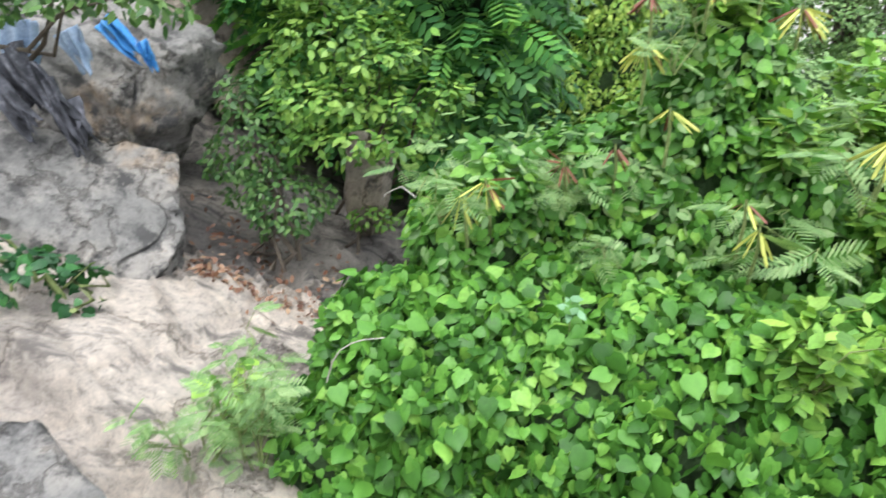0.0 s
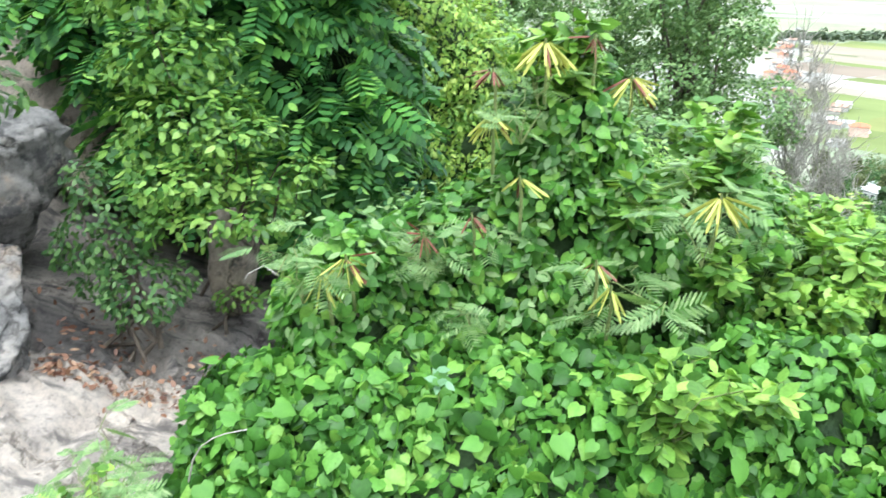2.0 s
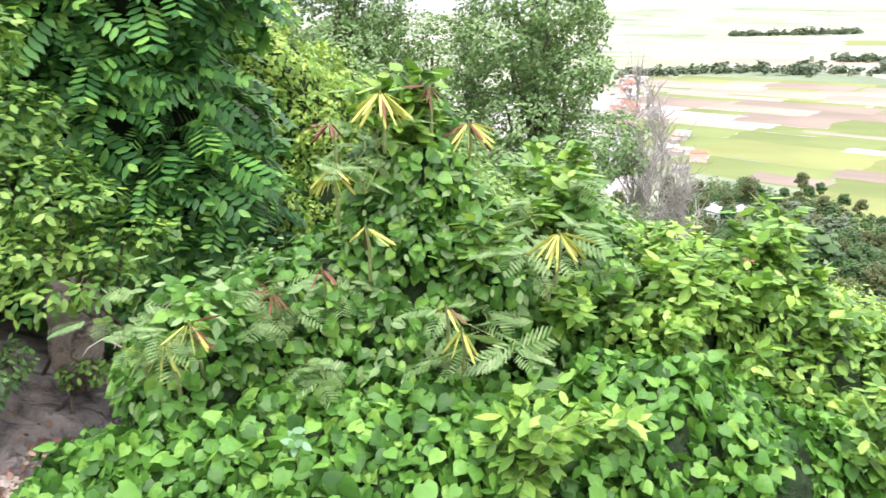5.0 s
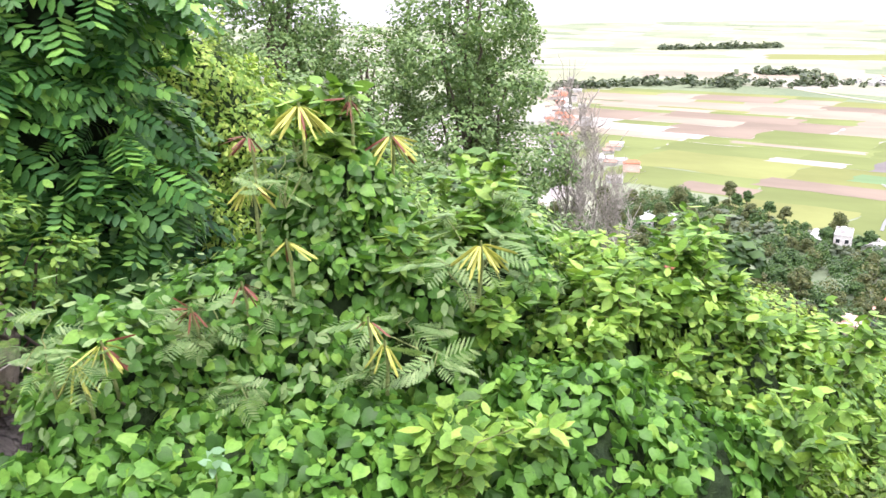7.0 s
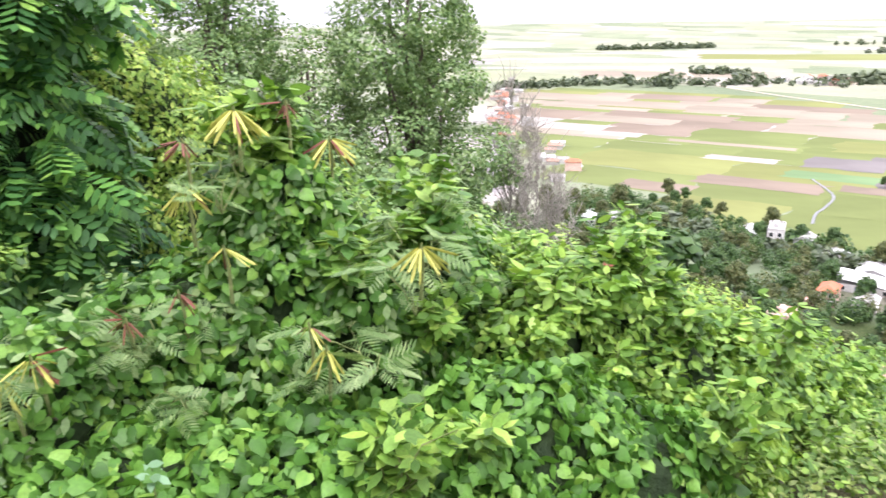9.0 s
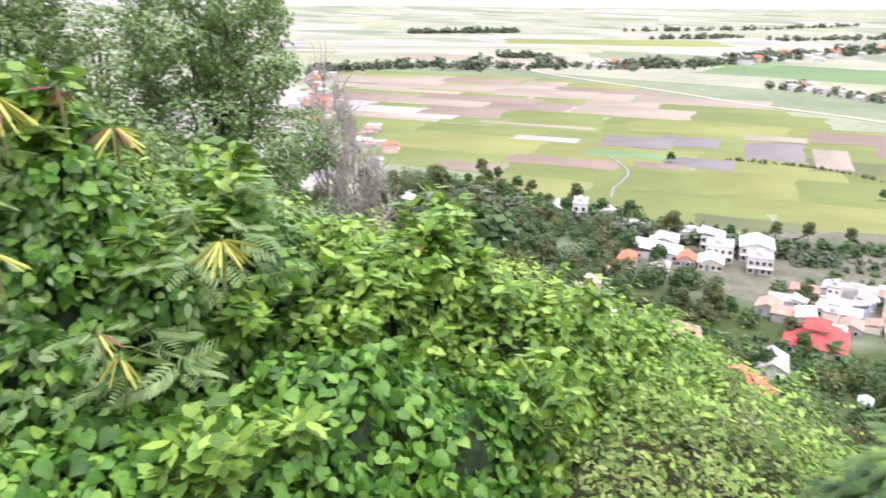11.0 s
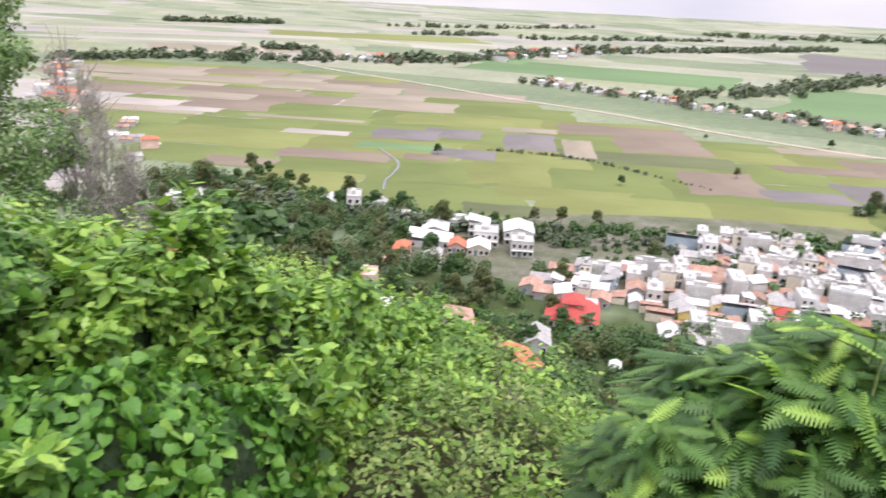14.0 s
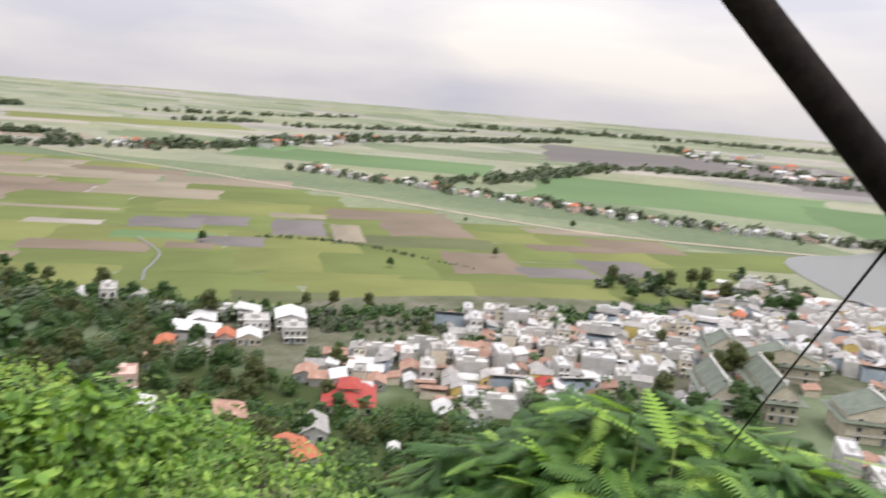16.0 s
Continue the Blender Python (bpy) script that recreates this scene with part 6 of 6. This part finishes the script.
for x, y, w, d, st, roof, wm, rm in ((233, 144, 12, 16, 1, "shed", W_WHITE, R_PALE), (246, 150, 12, 10, 1, "gable", W_WHITE, R_PALE), (247, 128, 11, 9, 2, "flat", W_WHITE, W_WHITE), (256, 136, 9, 8, 2, "shed", W_WHITE, R_PALE), (258, 120, 14, 11, 2, "gable", W_WHITE, R_PALE), (236, 125, 10, 8, 1, "gable", W_CREAM, R_PALE), (245, 112, 10, 8, 2, "flat", W_WHITE, W_WHITE), (262, 148, 9, 10, 1, "flat", W_WHITE, W_WHITE), (250, 168, 11, 9, 1, "gable", W_WHITE, R_PALE), (232, 132, 8, 6, 1, "gable", W_PINK, R_ORANGE)):
    big = make_house("warehouse", w, d, st, roof, wm, rm, "large white building with a pale roof", 1.8, "building", 4)
    big.matrix_world = pose(x, y, PLAIN, 0, 0, 28)
    tagged(big, group="white buildings by the fields")
    built.append((x, y, max(w, d)))


def temple(x, y, w, d, turn, label, storeys=2):
    """A long hall with a steep green roof, pale ridges, and upturned lower eaves."""
    t = make_house("temple_hall", w, d, storeys, "gable", W_CREAM, R_GREEN, label, 4.5, "temple", 3)
    z = 2.75 * storeys
    part("lower_roof", roof_bm(w + 3, d + 3, z - 1.6, 0.9, "hip", 0.9), R_GREEN, t)
    for s in (-1, 1):
        part("ridge", box_bm(s * (w / 2 + 0.1) - 0.35, s * (w / 2 + 0.1) + 0.35, -0.4, 0.4, z + 3.9, z + 5.6), M_TRIM, t)
    part("ridge", box_bm(-w / 2, w / 2, -0.25, 0.25, z + 4.62, z + 5.0), M_TRIM, t)
    t.matrix_world = pose(x, y, PLAIN, 0, 0, turn)
    t["group"] = "temple halls"
    built.append((x, y, max(w, d)))


temple(246, -32, 26, 9, 8, "long temple hall with a steep green tiled roof", 3)
temple(255, -49, 28, 9, 8, "long temple hall with a steep green tiled roof", 3)
temple(283, -37, 10, 12, 8, "square temple tower with stepped green eaves", 4)
temple(243, -77, 14, 22, 8, "broad temple hall with stepped green eaves", 3)
temple(287, -57, 9, 24, 8, "cross hall with a green tiled roof", 3)

# houses by the hill's foot
for k, x, y, turn, s in ((3, 196, 263, 50, 1.3), (7, 190, 272, 50, 1.2), (9, 184, 262, 40, 1.0), (0, 238, 214, 40, 1.2), (7, 232, 222, 40, 1.3), (3, 245, 206, 30, 1.1), (3, 157, 80, 30, 1.1), (5, 152, 100, 40, 1.2), (7, 160, 60, 20, 0.45), (3, 205, 148, 30, 1.1), (6, 200, 157, 30, 0.9), (5, 188, 152, 30, 0.9),
                         (7, 152, 30, 20, .4), (9, 130, 108, 30, 1.0), (4, 172, 36, 10, .6), (3, 122, 14, 0, .6), (6, 220, -98, 10, 1.2), (2, 232, -104, 10, 1.3), (5, 216, -112, 10, 1.2), (4, 228, -122, 8, 1.2), (3, 210, -92, 5, 1.0)):
    put_house(k, x, y, turn, s, 0.2 if x < 186 else 0.0)

# the dense town
for cx, cy, rx, ry, turn, want in ((208, -60, 18, 15, 4, 26), (205, 56, 13, 13, 22, 24), (209, 97, 11, 13, 22, 18), (235, 62, 26, 34, 22, 110), (222, 95, 12, 14, 22, 20), (262, 34, 24, 26, 14, 90), (238, 36, 14, 14, 14, 30), (290, 20, 26, 30, 6, 80), (315, -30, 40, 40, 0, 120), (350, -75, 55, 42, -4, 130), (355, -120, 55, 30, -4, 80), (285, 72, 16, 20, 22, 26), (250, -12, 12, 10, 5, 10), (410, -85, 25, 45, 0, 50), (300, 45, 14, 14, 10, 20)):
    n = tries = 0
    while n < want and tries < want * 30:
        tries += 1
        x, y = cx + rx * hg.uniform(-1, 1), cy + ry * hg.uniform(-1, 1)
        if ((x - cx) / rx) ** 2 + ((y - cy) / ry) ** 2 > 1 or not clear(x, y, 5.2):
            continue
        k = int(hg.choice(12, p=[.17, .05, .10, .16, .12, .09, .015, .12, .055, .08, .03, .01]))
        put_house(k, x, y, turn + hg.choice([0, 90, 180]) + hg.normal() * 3, hg.uniform(0.7, 1.0))
        n += 1


def row_of_houses(points, want, spread, scale, group):
    pts = curve_pts(points, 10)
    for _ in range(want):
        i = int(hg.integers(len(pts) - 1))
        q = pts[i] + (pts[i + 1] - pts[i]) * hg.random()
        d = (pts[i + 1] - pts[i]).normalized()
        off = hg.normal() * spread
        x, y = q.x - d.y * off, q.y + d.x * off
        if clear(x, y, 9):
            put_house(int(hg.choice([0, 3, 3, 4, 5, 6, 7, 7, 9])), x, y, math.degrees(math.atan2(d.y, d.x)) + 90 + hg.normal() * 6, scale * hg.uniform(.8, 1.15), group=group)


row_of_houses([(835, 395), (800, 270), (768, 160), (735, 70), (708, -5), (690, -110), (688, -230)], 150, 9, 1.05, "houses along the village street")
row_of_houses([(890, 690), (1000, 630), (1250, 610), (1490, 600), (1900, 470)], 70, 22, 1.4, "far village houses")
row_of_houses([(221, 355), (347, 550), (425, 666), (546, 844)], 80, 8, 1.0, "houses along the straight street")
row_of_houses([(1500, -430), (1900, -300), (2500, -200), (2900, -400)], 50, 60, 2.2, "far houses near the horizon")
row_of_houses([(480, -75), (440, -60), (425, -95)], 14, 8, 0.8, "houses by the lake")
V, F, slots, which = [], [], [], []
for mat_name, (hv, hf) in far_heap.items():
    F += [tuple(i + len(V) for i in q) for q in hf]
    which += [len(slots)] * len(hf)
    slots.append(mat_name)
    V += hv
heap_mesh = mesh_data("far_houses", V, F)
for mat_name in slots:
    heap_mesh.materials.append(bpy.data.materials[mat_name])
heap_mesh.polygons.foreach_set("material_index", which)
tagged(new("far_houses", heap_mesh), "crowded far houses with white walls and tin roofs", "houses", kind="stuff")
for p in H + protos:
    for q in (*p.children_recursive, p):
        bpy.data.objects.remove(q, do_unlink=True)


# the country below, its houses and woods, turned about the stand to their bearings
SETTLED = ("ground", "field", "road", "canal", "water", "boulder", "rock_slab", "cloth", "hedge_row")
SPREAD = ("pavement", "hillside_wood", "far_trees", "town_trees", "hillside_scrub", "far_houses")
for ob in list(bpy.data.objects):
    kind_of = ob.name.split(".")[0]
    at = ob.matrix_world.translation
    r = 400.0 if kind_of in SPREAD else math.hypot(at.x, at.y)
    if ob.parent is None and ob.type in ("MESH", "EMPTY") and kind_of not in SETTLED and r > 6.2:
        ob.matrix_world = Matrix.Rotation(radians(bearing(r)), 4, "Z") @ ob.matrix_world


# the slanting dark pole beside the stand, footed in the ground
top, foot = Vector((2.08, -0.102, 2.003)), Vector((2.08, -0.443, 1.632))
d_ = (foot - top).normalized()
foot_z = land(2.08, foot.y - 1.0)
low = top + d_ * ((foot_z - 0.1 - top.z) / d_.z)
pole = thing("leaning_pole", (low.x, low.y, low.z), "dark steel pole slanting beside the stand", "pole")
part("shaft", tubes("shaft", [([(0, 0, 0), tuple((top - low) * 0.5), tuple(top - low)], [0.0235, 0.0235, 0.0235], 20)], M_POLE), None, pole)
part("cap", tubes("cap", [([tuple(top - low - d_ * 0.0), tuple(top - low - d_ * 0.03)], [0.025, 0.022], 20)], M_POLE), None, pole)

# a thin dark cord from the rail to the bushes
cord = thing("cord", (3.961, -0.47, 0.521), "thin dark taut cord running down into the bush", "cord")
part("strand", tubes("strand", [([(0.57, 0.034, -0.39), (0.0, 0.0, 0.0), (-0.712, -0.042, 0.4875), (-1.424, -0.084, 0.975), (-1.88, -0.111, 1.287)], [0.003] * 5, 8)], M_POLE), None, cord)
